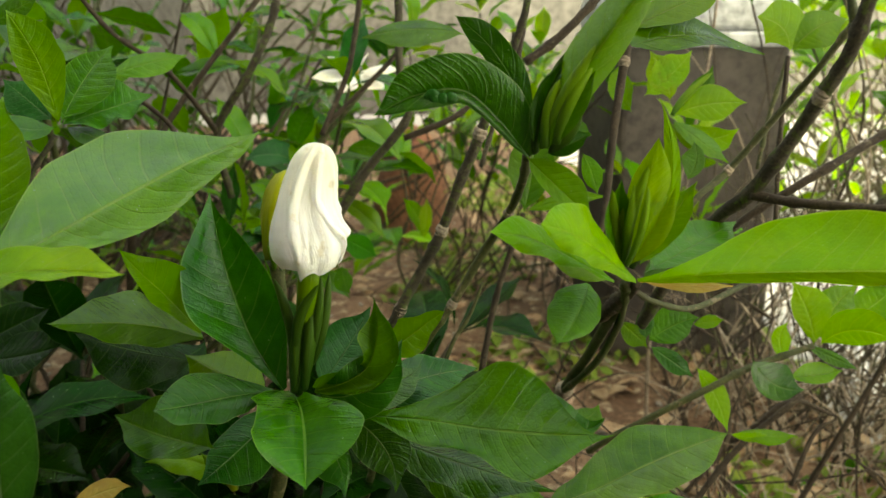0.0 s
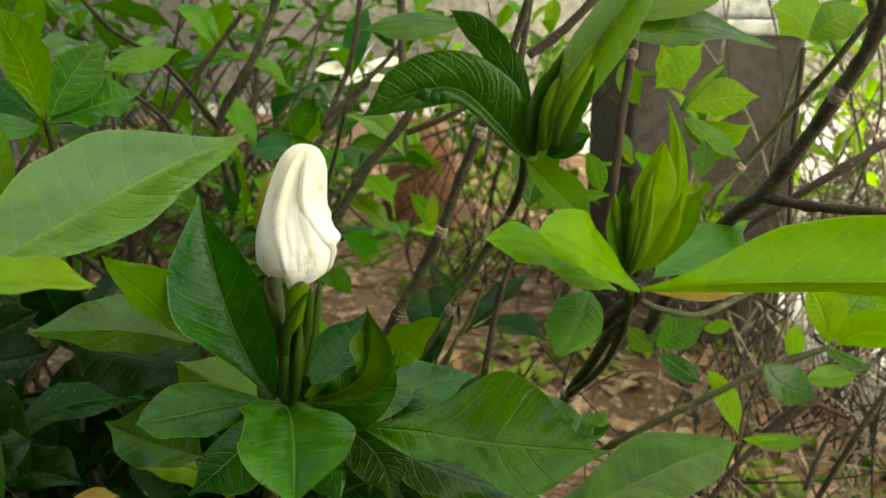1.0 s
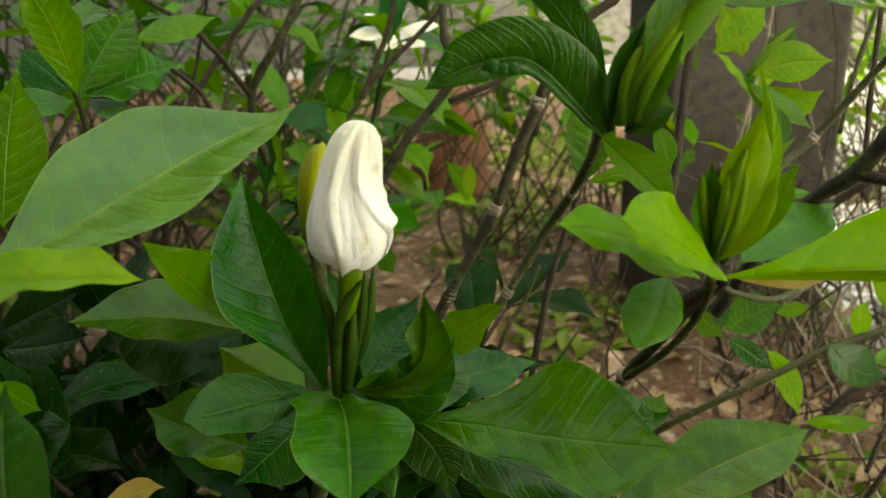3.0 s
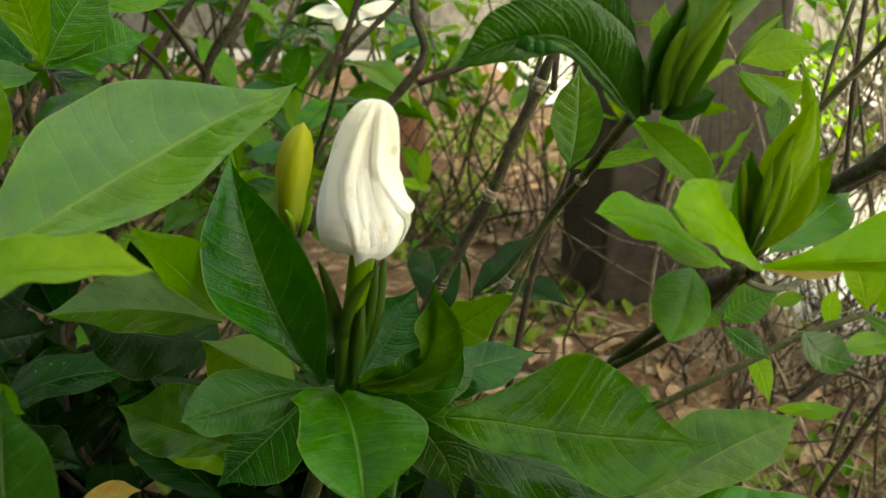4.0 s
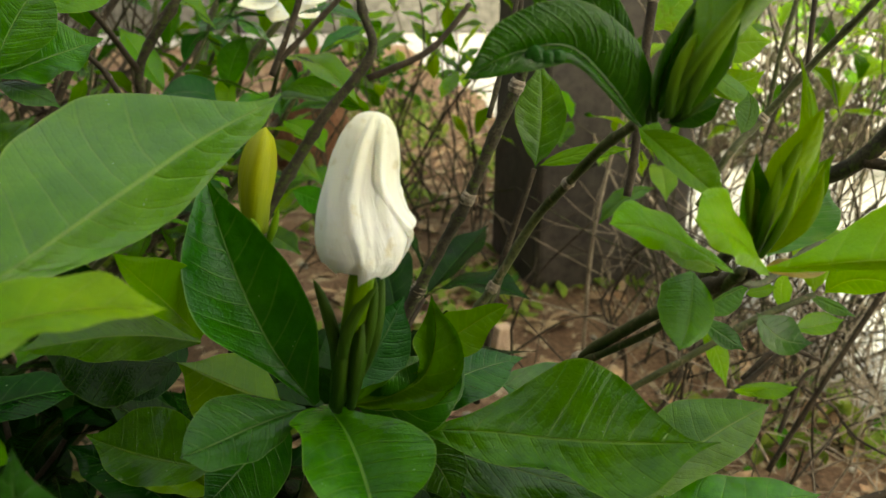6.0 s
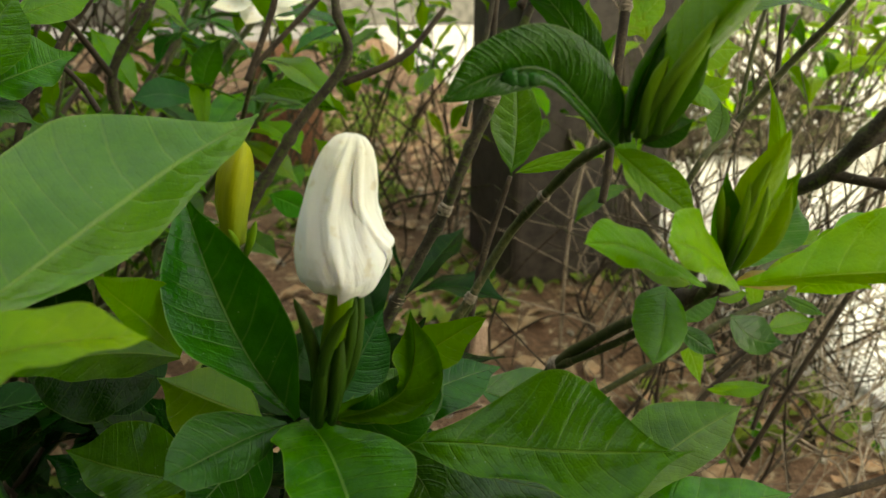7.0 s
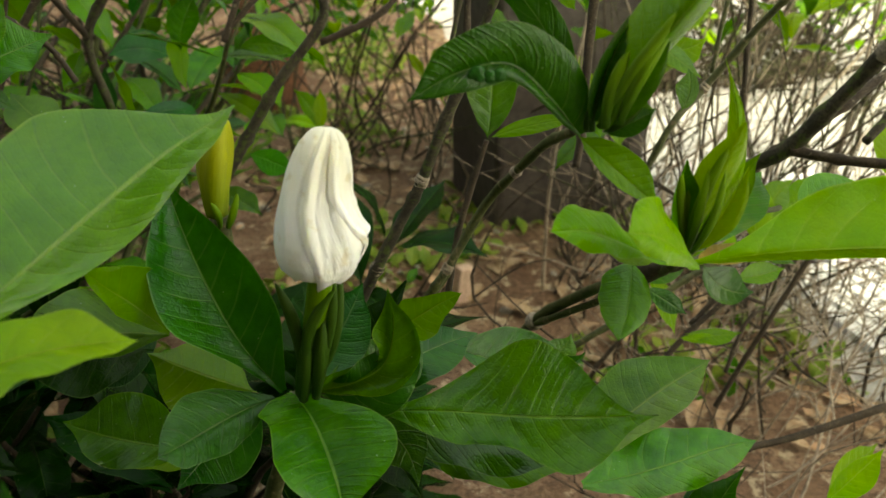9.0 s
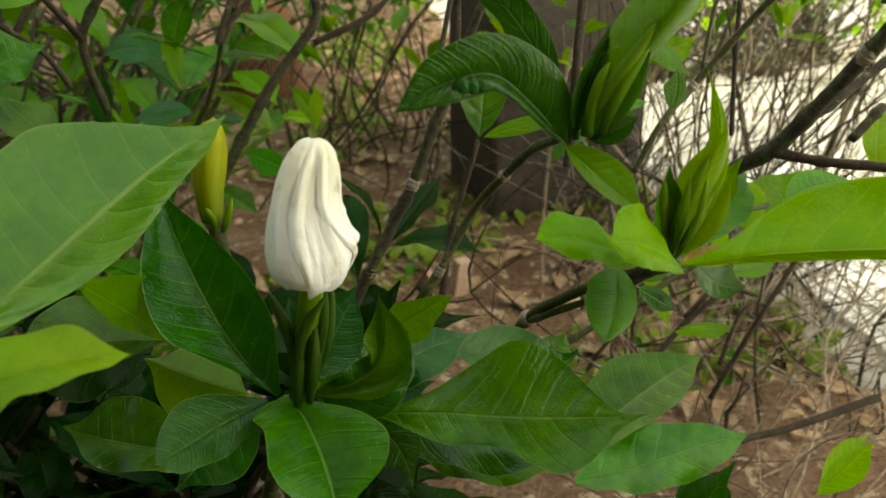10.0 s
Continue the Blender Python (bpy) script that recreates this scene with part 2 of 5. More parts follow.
def sap_material(name, low, high):
    """Fresh green tissue that pales from the foot (u = 0) to the tip."""
    m, nodes, links, bsdf = shader(name)
    uv = nodes.new("ShaderNodeUVMap")
    split = nodes.new("ShaderNodeSeparateXYZ")
    links.new(uv.outputs[0], split.inputs[0])
    coord = nodes.new("ShaderNodeTexCoord")
    grain = node(nodes, "TexNoise", Scale=130.0, Detail=4.0)
    links.new(coord.outputs["Object"], grain.inputs["Vector"])
    streak = node(nodes, "TexNoise", Scale=5.0, Detail=3.0)
    mapping = nodes.new("ShaderNodeMapping")
    mapping.inputs["Scale"].default_value = (0.6, 7, 1)
    links.new(uv.outputs[0], mapping.inputs[0])
    links.new(mapping.outputs[0], streak.inputs["Vector"])
    colour = blend(nodes, links, ramp(nodes, links, split.outputs[0], 0.0, 0.9), low, high)
    colour = blend(nodes, links, arith(nodes, links, "MULTIPLY", ramp(nodes, links, streak.outputs[0], 0.45, 0.7), 0.25), colour, tuple(c * 0.55 for c in low))
    colour = blend(nodes, links, arith(nodes, links, "MULTIPLY", grain.outputs[0], 0.3), colour, low)
    links.new(colour, bsdf.inputs["Base Color"])
    bsdf.inputs["Roughness"].default_value = 0.45
    bsdf.inputs["Specular IOR Level"].default_value = 0.2
    bsdf.inputs["Subsurface Weight"].default_value = 0.06
    bsdf.inputs["Subsurface Radius"].default_value = (0.003, 0.004, 0.001)
    bsdf.inputs["Subsurface Scale"].default_value = 0.5
    bump = node(nodes, "Bump", Strength=0.4, Distance=0.0008)
    links.new(arith(nodes, links, "ADD", streak.outputs[0], grain.outputs[0]), bump.inputs["Height"])
    links.new(bump.outputs[0], bsdf.inputs["Normal"])
    return m


PETAL = petal_material()
SAP = sap_material("green_tissue", (0.014, 0.046, 0.003), (0.042, 0.100, 0.006))
SAP_YOUNG = sap_material("young_tissue", (0.030, 0.095, 0.003), (0.150, 0.290, 0.006))
SAP_YELLOW = sap_material("yellow_green_tissue", (0.150, 0.215, 0.006), (0.350, 0.360, 0.012))
YOLK = mottled("stamen", (0.6, 0.35, 0.02), (0.7, 0.45, 0.05), 200, 0.7, 0.3, 0.0005)


# ---- makers ----
def part(name, data, material, parent, label=""):
    """One mesh object under a thing or a part."""
    if isinstance(data, bmesh.types.BMesh):
        mesh = bpy.data.meshes.new(name)
        data.to_mesh(mesh)
        data.free()
    else:
        mesh = data
    if material and not mesh.materials:
        mesh.materials.append(material)
    ob = new(name, mesh)
    ob.parent = parent
    if label:
        ob["label"] = label
    return ob


def thing(name, label, category, at=(0, 0, 0), group="", kind=""):
    ob = tagged(new(name), label, category, group, kind)
    ob.location = at
    ob.empty_display_size = 0.02
    return ob


def grid_mesh(name, rows, uvs, closed=False):
    """A smooth mesh from a grid of points (rows of equal length); closed joins the last column to the first."""
    nu, nv = len(rows), len(rows[0])
    verts = [p for r in rows for p in r]
    faces, corner = [], []
    for i in range(nu - 1):
        for j in range(nv if closed else nv - 1):
            k = (j + 1) % nv
            faces.append((i * nv + j, i * nv + k, (i + 1) * nv + k, (i + 1) * nv + j))
            vk = j + 1
            corner += [(uvs(i / (nu - 1), j / (nv if closed else nv - 1))), (uvs(i / (nu - 1), vk / (nv if closed else nv - 1))),
                       (uvs((i + 1) / (nu - 1), vk / (nv if closed else nv - 1))), (uvs((i + 1) / (nu - 1), j / (nv if closed else nv - 1)))]
    mesh = bpy.data.meshes.new(name)
    mesh.from_pydata([tuple(v) for v in verts], [], faces)
    layer = mesh.uv_layers.new(name="UVMap")
    layer.data.foreach_set("uv", [c for uv in corner for c in uv])
    mesh.polygons.foreach_set("use_smooth", [True] * len(mesh.polygons))
    mesh.update()
    return mesh


def unit(v):
    n = np.linalg.norm(v)
    return v / n if n > 1e-12 else v


def swing(a, b):
    """The smallest turn that brings direction a to b."""
    v, c = np.cross(a, b), float(np.dot(a, b))
    k = np.array(((0, -v[2], v[1]), (v[2], 0, -v[0]), (-v[1], v[0], 0)))
    return np.eye(3) + k + k @ k / max(1 + c, 0.05)


def blade(u, widest, sharp=1.0):
    """Half width of a leaf along its length: a drawn-out foot, a broad middle and a drawn-out tip."""
    if u <= 0.0:
        return 0.02
    s = u ** (math.log(0.5) / math.log(widest))
    w = max(math.sin(math.pi * min(s, 1.0)), 0.0) ** 0.95
    k = max(0.0, min(1.0, (u - 0.74) / 0.20))
    w *= 1 - 0.50 * sharp * k * k * (3 - 2 * k)
    w *= min(1.0, 0.12 + max(0.0, u - 0.03) / 0.12)
    return max(w, 0.012)


def knotted(knots, u):
    """A smooth curve through evenly spaced values, at u of 0 to 1."""
    n = len(knots) - 1
    i = min(int(u * n), n - 1)
    t = u * n - i
    p0, p1, p2, p3 = knots[max(i - 1, 0)], knots[i], knots[i + 1], knots[min(i + 2, n)]
    return 0.5 * (2 * p1 + (p2 - p0) * t + (2 * p0 - 5 * p1 + 4 * p2 - p3) * t * t + (3 * p1 - p0 - 3 * p2 + p3) * t ** 3)


def leaf_mesh(name, base, bend, tip, left, right, widest=0.52, spine=None, shape=None, wave=0.0, waves=3.0, cup=0.0, sharp=1.0, steps=84, half=8, quilt=0.0055, ruffle=0.025,
              roll=0.0, seed=0):
    """A leaf along a bowed midrib from base through bend to tip, with its edges passing by left and right where it is broadest.
    spine: two more points of the midrib, before and after the bend; shape: the half widths of either side at even steps; roll: how far the edges turn down."""
    b, m, t, l, r = (np.array(p, float) for p in (base, bend, tip, left, right))
    rnd = random.Random(seed)
    ph = [rnd.uniform(0, 6.28) for _ in range(4)]
    if spine:
        line = smooth_line([b, spine[0], m, spine[1], t], 24)
    else:
        c = 2 * m - (b + t) / 2
        line = np.array([(1 - u) ** 2 * b + 2 * u * (1 - u) * c + u * u * t for u in np.linspace(0, 1, 41)])
    far = np.r_[0, np.cumsum(np.linalg.norm(np.diff(line, axis=0), axis=1))]
    size = np.linalg.norm(t - b)
    at = far / far[-1]
    spot = lambda u: np.array([np.interp(u, at, line[:, k]) for k in range(3)])
    slope = lambda u: unit(spot(min(u + 0.02, 1.0)) - spot(max(u - 0.02, 0.0)))
    s0 = slope(widest)
    arms = []
    for e in (l, r):
        v = e - spot(widest)
        arms.append(v - s0 * np.dot(v, s0))
    count = rnd.uniform(8.0, 10.5)
    columns = [(-1 if j < 0 else 1) * (0.0 if j == 0 else 0.04 + 0.96 * ((abs(j) - 1) / (half - 1)) ** 0.9) for j in range(-half, half + 1)]
    face = np.cross(arms[1] - arms[0], s0)
    up = 1.0 if np.dot(face, (0.0, -0.4, 1.0)) > 0 else -1.0
    rows, lines = [], []
    for i in range(steps + 1):
        u = i / steps
        d, p = slope(u), spot(u)
        turn = swing(s0, d)
        n = unit(np.cross(turn @ (arms[1] - arms[0]), d)) * up
        row, marks = [], []
        for v in columns:
            k = 0 if v < 0 else 1
            a = abs(v)
            w = max(knotted(shape[k], u), 0.012) if shape else blade(u, widest, sharp)
            arm = turn @ arms[k]
            q = p + arm * (w * a * (1 + ruffle * (math.sin(10.1 * u + ph[k]) + 0.5 * math.sin(23 * u + ph[2 + k]))))
            lift = up * cup * size * w * (a * a - a)
            lift += wave * size * w * a * a * math.sin(waves * 6.283 * u + ph[k]) + 0.006 * size * math.sin(9 * u + ph[2 + k]) * a
            lift -= roll * size * w * a ** 4
            vein = count * (u - 0.17 * w * a ** 1.25 + 0.022 * math.sin(7 * u + ph[k]) + 0.012 * math.sin(17 * u + ph[2 + k])) + 0.37 * k
            ridge = abs(math.sin(math.pi * vein)) ** 0.7
            uneven = 0.45 + 0.9 * max(0.0, 0.5 + noise.noise((6 * u, 2.2 * v, seed * 1.7)))
            lift += quilt * size * uneven * (ridge - 0.6) * min(1.0, 4 * a) * min(1.0, 2.2 * (1 - a)) * min(1.0, 3 * w)
            lift += quilt * 2.0 * size * noise.noise((3.2 * u + 5, 1.6 * v, seed * 0.9)) * min(1.0, 2 * a) * min(1.0, 2 * w)
            lift += quilt * 0.5 * size * noise.noise((13 * u, 5 * v, seed * 2.3)) * min(1.0, 2 * a) * min(1.0, 2 * w)
            if a < 0.01:
                lift -= 0.0035 * size * min(1.0, w * 2)
            row.append(q + n * lift)
            marks.append((vein, a))
        rows.append(row)
        lines.append(marks)
    mesh = grid_mesh(name, rows, lambda u, v: (u, 0.5 + 0.5 * columns[round(v * 2 * half)]))
    second = mesh.uv_layers.new(name="veins")
    flat = [c for marks in lines for c in marks]
    index = np.empty(len(mesh.loops), dtype=np.int32)
    mesh.loops.foreach_get("vertex_index", index)
    second.data.foreach_set("uv", np.array(flat)[index].ravel())
    return mesh


def leaf(parent, kind, base, bend, tip, left, right, label="", name="leaf", **shape):
    leaf.count += 1
    return part(name, leaf_mesh(name, base, bend, tip, left, right, seed=leaf.count, **shape), LEAF[kind], parent, label)


leaf.count = 0


def smooth_line(points, per=6):
    """A curve through points (x, y, z, radius)."""
    p = np.array(points, float)
    p = np.vstack([2 * p[0] - p[1], p, 2 * p[-1] - p[-2]])
    out = []
    for i in range(1, len(p) - 2):
        for k in range(per):
            t = k / per
            out.append(0.5 * ((2 * p[i]) + (-p[i - 1] + p[i + 1]) * t + (2 * p[i - 1] - 5 * p[i] + 4 * p[i + 1] - p[i + 2]) * t * t
                              + (-p[i - 1] + 3 * p[i] - 3 * p[i + 1] + p[i + 2]) * t ** 3))
    out.append(p[-2])
    return np.array(out)


def tube_mesh(name, points, sides=8, per=6, nodes_every=0.0, rough=0.08, seed=0, ridge=0.0, ridges=5):
    """A round stem through points (x, y, z, radius), uneven, with swollen joints every so many metres."""
    line = smooth_line(points, per)
    rnd = random.Random(seed)
    rows, gone = [], 0.0
    last = None
    d0 = unit(line[1][:3] - line[0][:3])
    ref = unit(np.cross(d0, (0.31, 0.17, 0.93)))
    for i, q in enumerate(line):
        c, r = q[:3], q[3]
        d = unit(line[min(i + 1, len(line) - 1)][:3] - line[max(i - 1, 0)][:3])
        ref = unit(ref - d * np.dot(ref, d))
        other = np.cross(d, ref)
        if last is not None:
            gone += np.linalg.norm(c - last)
        last = c
        if nodes_every:
            k = (gone / nodes_every) % 1.0
            r *= 1 + 0.34 * math.exp(-((k - 0.5) / 0.05) ** 2)
        row = []
        for j in range(sides):
            a = 2 * math.pi * j / sides
            rr = r * (1 + rnd.uniform(-rough, rough)) * (1 + ridge * math.cos(ridges * a))
            row.append(c + rr * (ref * math.cos(a) + other * math.sin(a)))
        rows.append(row)
    rows.insert(0, [line[0][:3]] * sides)
    rows.append([line[-1][:3]] * sides)
    return grid_mesh(name, rows, lambda u, v: (u, v), True)


def branch(parent, bark, *points, joints=0.035, name="branch", label="", sides=9, per=8, rough=0.07):
    branch.count += 1
    return part(name, tube_mesh(name, points, sides, per, joints, rough, branch.count), BARK[bark], parent, label)


branch.count = 0


def spear_mesh(name, base, bend, tip, width, flat=0.6, blunt=0.5, steps=14, sides=12, groove=0.10, seed=0):
    """A closed, rolled young leaf or sepal: a plump spindle with fine grooves."""
    b, m, t = (np.array(p, float) for p in (base, bend, tip))
    c = 2 * m - (b + t) / 2
    side = unit(np.cross(t - b, (0.0, 1.0, 0.05)))
    rows = []
    for i in range(steps + 1):
        u = i / steps
        p = (1 - u) ** 2 * b + 2 * u * (1 - u) * c + u * u * t
        d = unit(2 * (1 - u) * (c - b) + 2 * u * (t - c))
        s = unit(side - d * np.dot(side, d))
        n = np.cross(d, s)
        w = width * (0.45 + 0.55 * math.sin(math.pi * min(u / 0.9, 1) * 0.62 + 0.2)) * (1 - u ** (2 + 6 * blunt)) ** 0.6
        row = []
        for j in range(sides):
            a = 2 * math.pi * j / sides + 0.6 * u
            r = w * (1 + groove * math.cos(3 * a + 1.3) + 0.5 * groove * math.cos(5 * a + seed))
            row.append(p + s * (r * math.cos(a)) + n * (r * flat * math.sin(a)))
        rows.append(row)
    rows.insert(0, [b] * sides)
    return grid_mesh(name, rows, lambda u, v: (u, v), True)


def spear(parent, material, base, bend, tip, width, name="leaf_bud", label="", **shape):
    spear.count += 1
    return part(name, spear_mesh(name, base, bend, tip, width, seed=spear.count, **shape), material, parent, label)


spear.count = 0

# ---- ground ----
def ground_mesh(name, x0, x1, y0, y1, nx, ny, height):
    rows = [[(x0 + (x1 - x0) * j / nx, y0 + (y1 - y0) * i / ny, 0.0) for j in range(nx + 1)] for i in range(ny + 1)]
    rows = [[(x, y, height(x, y)) for x, y, _ in r] for r in rows]
    return grid_mesh(name, rows, lambda u, v: (u, v))


def edge_right(y):
    """Where the planting bed ends towards the paving."""
    return float(np.interp(y, (0.8, 1.1, 1.6, 2.6, 3.4, 4.4), (0.62, 0.66, 0.66, 0.64, 0.62, 0.60))) + 0.03 * math.sin(2.3 * y) + 0.02 * math.sin(9 * y + 1)


def soil_height(x, y):
    h = 0.035 + 0.020 * noise.noise((x * 2.2, y * 2.2, 0)) + 0.010 * noise.noise((x * 9, y * 9, 3)) + 0.005 * noise.noise((x * 31, y * 31, 5))
    for d in (edge_right(y) - x, 5.4 - y):
        h -= 0.09 * max(0.0, 1 - d / 0.10) if d < 0.10 else 0
    return max(h, -0.03)


ground = tagged(part("ground", ground_mesh("ground", -60, 60, -60, 60, 12, 12, lambda x, y: 0.0), PAVING, None),
                "pale concrete paving around the planting bed", "paving", kind="structure")
soil = tagged(part("soil", ground_mesh("soil", -1.9, 0.9, -1.0, 5.5, 150, 300, soil_height), SOIL, None),
              "reddish brown bare soil of the planting bed", "soil", kind="structure")


def box_mesh(name, x0, x1, y0, y1, z0, z1, bevel):
    bm = bmesh.new()
    bmesh.ops.create_cube(bm, size=1.0)
    for v in bm.verts:
        v.co = Vector(((x0 + x1) / 2 + v.co.x * (x1 - x0), (y0 + y1) / 2 + v.co.y * (y1 - y0), (z0 + z1) / 2 + v.co.z * (z1 - z0)))
    if bevel:
        bmesh.ops.bevel(bm, geom=bm.edges[:], offset=bevel, segments=3, profile=0.5, affect="EDGES")
    for f in bm.faces:
        f.smooth = False
    return bm


def mosaic_mesh(x0, x1, y0, y1, size, joint, top):
    """Small tiles laid in rows beside the bed, each a low block with open joints."""
    rnd = random.Random(9)
    verts, faces = [], []
    for i in range(int((x1 - x0) / size)):
        for j in range(int((y1 - y0) / size)):
            x, y, z, n = x0 + i * size, y0 + j * size, top + rnd.uniform(-0.0006, 0.0006), len(verts)
            if x < edge_right(y) + 0.01:
                continue
            a, b = x + size - joint, y + size - joint
            verts += [(x, y, 0.001), (a, y, 0.001), (a, b, 0.001), (x, b, 0.001), (x + 0.001, y + 0.001, z), (a - 0.001, y + 0.001, z), (a - 0.001, b - 0.001, z), (x + 0.001, b - 0.001, z)]
            faces += [tuple(n + k for k in f) for f in ((4, 5, 6, 7), (0, 1, 5, 4), (1, 2, 6, 5), (2, 3, 7, 6), (3, 0, 4, 7))]
    mesh = bpy.data.meshes.new("mosaic_tiles")
    mesh.from_pydata(verts, [], faces)
    return mesh


tagged(part("mosaic_tiles", mosaic_mesh(0.55, 1.05, 0.35, 1.55, 0.026, 0.003, 0.012), TILE, None), "small white square tiles laid beside the planting bed", "tiles", kind="stuff")

wall_far = tagged(part("wall_far", box_mesh("wall_far", -14, 14, 6.5, 6.8, 0, 4.2, 0.02), CONCRETE, None),
                  "pale rendered wall beyond the paving", "wall", kind="structure")

# wall added on the left, low enough to block only low light
wall_left = tagged(part("wall_left", box_mesh("wall_left", -2.2, -1.9, -1.0, 6.4, 0, 1.1, 0.02), CONCRETE, None),
                   "plain pale rendered wall added beside the planting bed", "wall", kind="structure")

# tall wall behind the viewpoint, unseen, added to keep sun off the bed
shade_wall = tagged(part("shade_wall", box_mesh("shade_wall", -8.0, 0.95, -1.5, -1.2, 0, 9.0, 0.02), RENDER_DARK, None),
                     "unseen plain weathered brown wall added to shade the bed", "wall", kind="structure")

# unseen overhang added on top, lengthening the shade over the bed
shade_slab = tagged(part("shade_slab", box_mesh("shade_slab", -8.0, 0.95, -1.5, -0.5, 9.01, 9.13, 0.01), CONCRETE, None),
              "unseen plain roof slab added above the near side to block light", "roof", kind="structure")

# ---- grey bin behind the shrub ----
bin_ = thing("storage_bin", "dark grey plastic bin with a pale translucent lid", "bin", (0.40, 1.46, 0.03))
bin_.rotation_euler = (0, 0, radians(8))
for name_, dims, mat_, lab_ in (
        ("body", (-0.14, 0.14, -0.11, 0.11, 0.0, 0.53, 0.012), GREYBOX, ""),
        ("rim", (-0.15, 0.15, -0.12, 0.12, 0.518, 0.542, 0.006), LID, "pale rim"),
        ("lid", (-0.145, 0.145, -0.115, 0.115, 0.543, 0.60, 0.015), LID, "pale translucent lid")):
    part(name_, box_mesh(name_, *dims), mat_, bin_, lab_)


# ---- leafy growth made from a few leaf shapes ----
TRUE = 0.08   # length of the plain leaf, in metres


def plain_leaves(kind):
    shapes = []
    for k in range(4):
        rnd = random.Random(40 + k)
        w, sag, fold = rnd.uniform(0.17, 0.23), rnd.uniform(-0.02, 0.16), rnd.uniform(0.02, 0.10)
        spots = ((0, 0, 0), (0, 0.5, 0.04 + sag * 0.4), (rnd.uniform(-0.06, 0.06), 1, -sag), (-w, 0.55, 0.04 + fold + sag * 0.35),
                 (w, 0.55, 0.04 + fold * rnd.uniform(0.3, 1.2) + sag * 0.35))
        mesh = leaf_mesh("leaf", *[tuple(TRUE * c for c in p) for p in spots], widest=rnd.uniform(0.48, 0.6), wave=0.02, steps=16, half=3, quilt=0.0, seed=k)
        mesh.materials.append(LEAF[kind])
        shapes.append(mesh)
    return shapes


SHAPES = {k: plain_leaves(k) for k in ("deep", "old", "mid", "light", "young", "teal", "mottled")}


def aim(at, way, spin, size):
    """A pose with +Y along way, turned about it by spin radians."""
    y = Vector(way).normalized()
    x = y.cross(Vector((0, 0, 1)))
    x = x.normalized() if x.length > 1e-4 else Vector((1, 0, 0))
    z = x.cross(y)
    m = Matrix((x, y, z)).transposed().to_4x4()
    return Matrix.Translation(at) @ m @ Matrix.Rotation(spin, 4, "Y") @ Matrix.Scale(size, 4)


def sprig(parent, end, way, kinds, size, rnd, whorls=2, bark="green", length=0.07):
    """The leafy end of a twig: whorls of leaves that spread wider down the twig."""
    way = Vector(way).normalized()
    end = Vector(end)
    for k in range(whorls):
        at = end - way * (length * k * 0.55)
        n = 3 if k == 0 else 2
        turn = rnd.uniform(0, 6.28)
        for i in range(n):
            a = turn + 6.283 * i / n + rnd.uniform(-0.3, 0.3)
            spread = rnd.uniform(0.55, 0.95) if k == 0 else rnd.uniform(1.0, 1.5)
            x = way.orthogonal().normalized()
            z = way.cross(x)
            out = way * math.cos(spread) + (x * math.cos(a) + z * math.sin(a)) * math.sin(spread)
            out.z -= 0.12
            ob = part("leaf", rnd.choice(SHAPES[rnd.choice(kinds)]), None, parent)
            ob.matrix_basis = aim(at, out, rnd.uniform(-0.5, 0.5), size / TRUE * rnd.uniform(0.65, 1.15))


def stem(parent, root, end, radius, bark, rnd, name="branch"):
    root, end = Vector(root), Vector(end)
    side = Vector((rnd.uniform(-1, 1), rnd.uniform(-1, 1), 0)) * 0.06
    a, b = root.lerp(end, 0.35) + side, root.lerp(end, 0.72) - side * 0.4
    branch(parent, bark, (*root, radius * 1.5), (*a, radius * 1.2), (*b, radius), (*end, radius * 0.7), name=name, sides=6, per=5, joints=0.05)
    return (end - b).normalized()


def thicket(name, label, x, y, z, count, kinds, size, seed, roots, bark=("brown", "grey"), whorls=2, category="shrub", radius=0.0030):
    rnd = random.Random(seed)
    ob = thing(name, label, category, group="gardenia shrubs in the bed")
    for i in range(count):
        end = (rnd.uniform(*x), rnd.uniform(*y), rnd.uniform(*z))
        rx, ry = rnd.choice(roots)
        root = (rx + rnd.uniform(-0.08, 0.08), ry + rnd.uniform(-0.08, 0.08), 0.0)
        way = stem(ob, root, end, radius * rnd.uniform(0.6, 1.2), rnd.choice(bark), rnd)
        sprig(ob, end, way, kinds, size, rnd, whorls)
    return ob


# ---- the shrub with the bud ----
shrub = thing("gardenia_shrub", "gardenia shrub with glossy green leaves and one white bud", "shrub", group="gardenia shrubs in the bed")
# bud rosette
leaf(shrub, "old", (-0.0748, 0.3673, 0.4001), (-0.1008, 0.3880, 0.4411), (-0.1153, 0.4094, 0.4866), (-0.1180, 0.3658, 0.4397), (-0.0797, 0.3789, 0.4512), widest=0.46, spine=((-0.0900, 0.3776, 0.4198), (-0.1092, 0.3989, 0.4639)), shape=((0.03, 0.14, 0.30, 0.60, 0.91, 0.99, 0.89, 0.72, 0.48, 0.22, 0.00), (0.11, 0.48, 0.80, 0.95, 1.00, 0.96, 0.85, 0.66, 0.39, 0.13, 0.00)), wave=0.012, cup=0.10, label="broad dark green glossy leaf beside the bud", quilt=0.009)
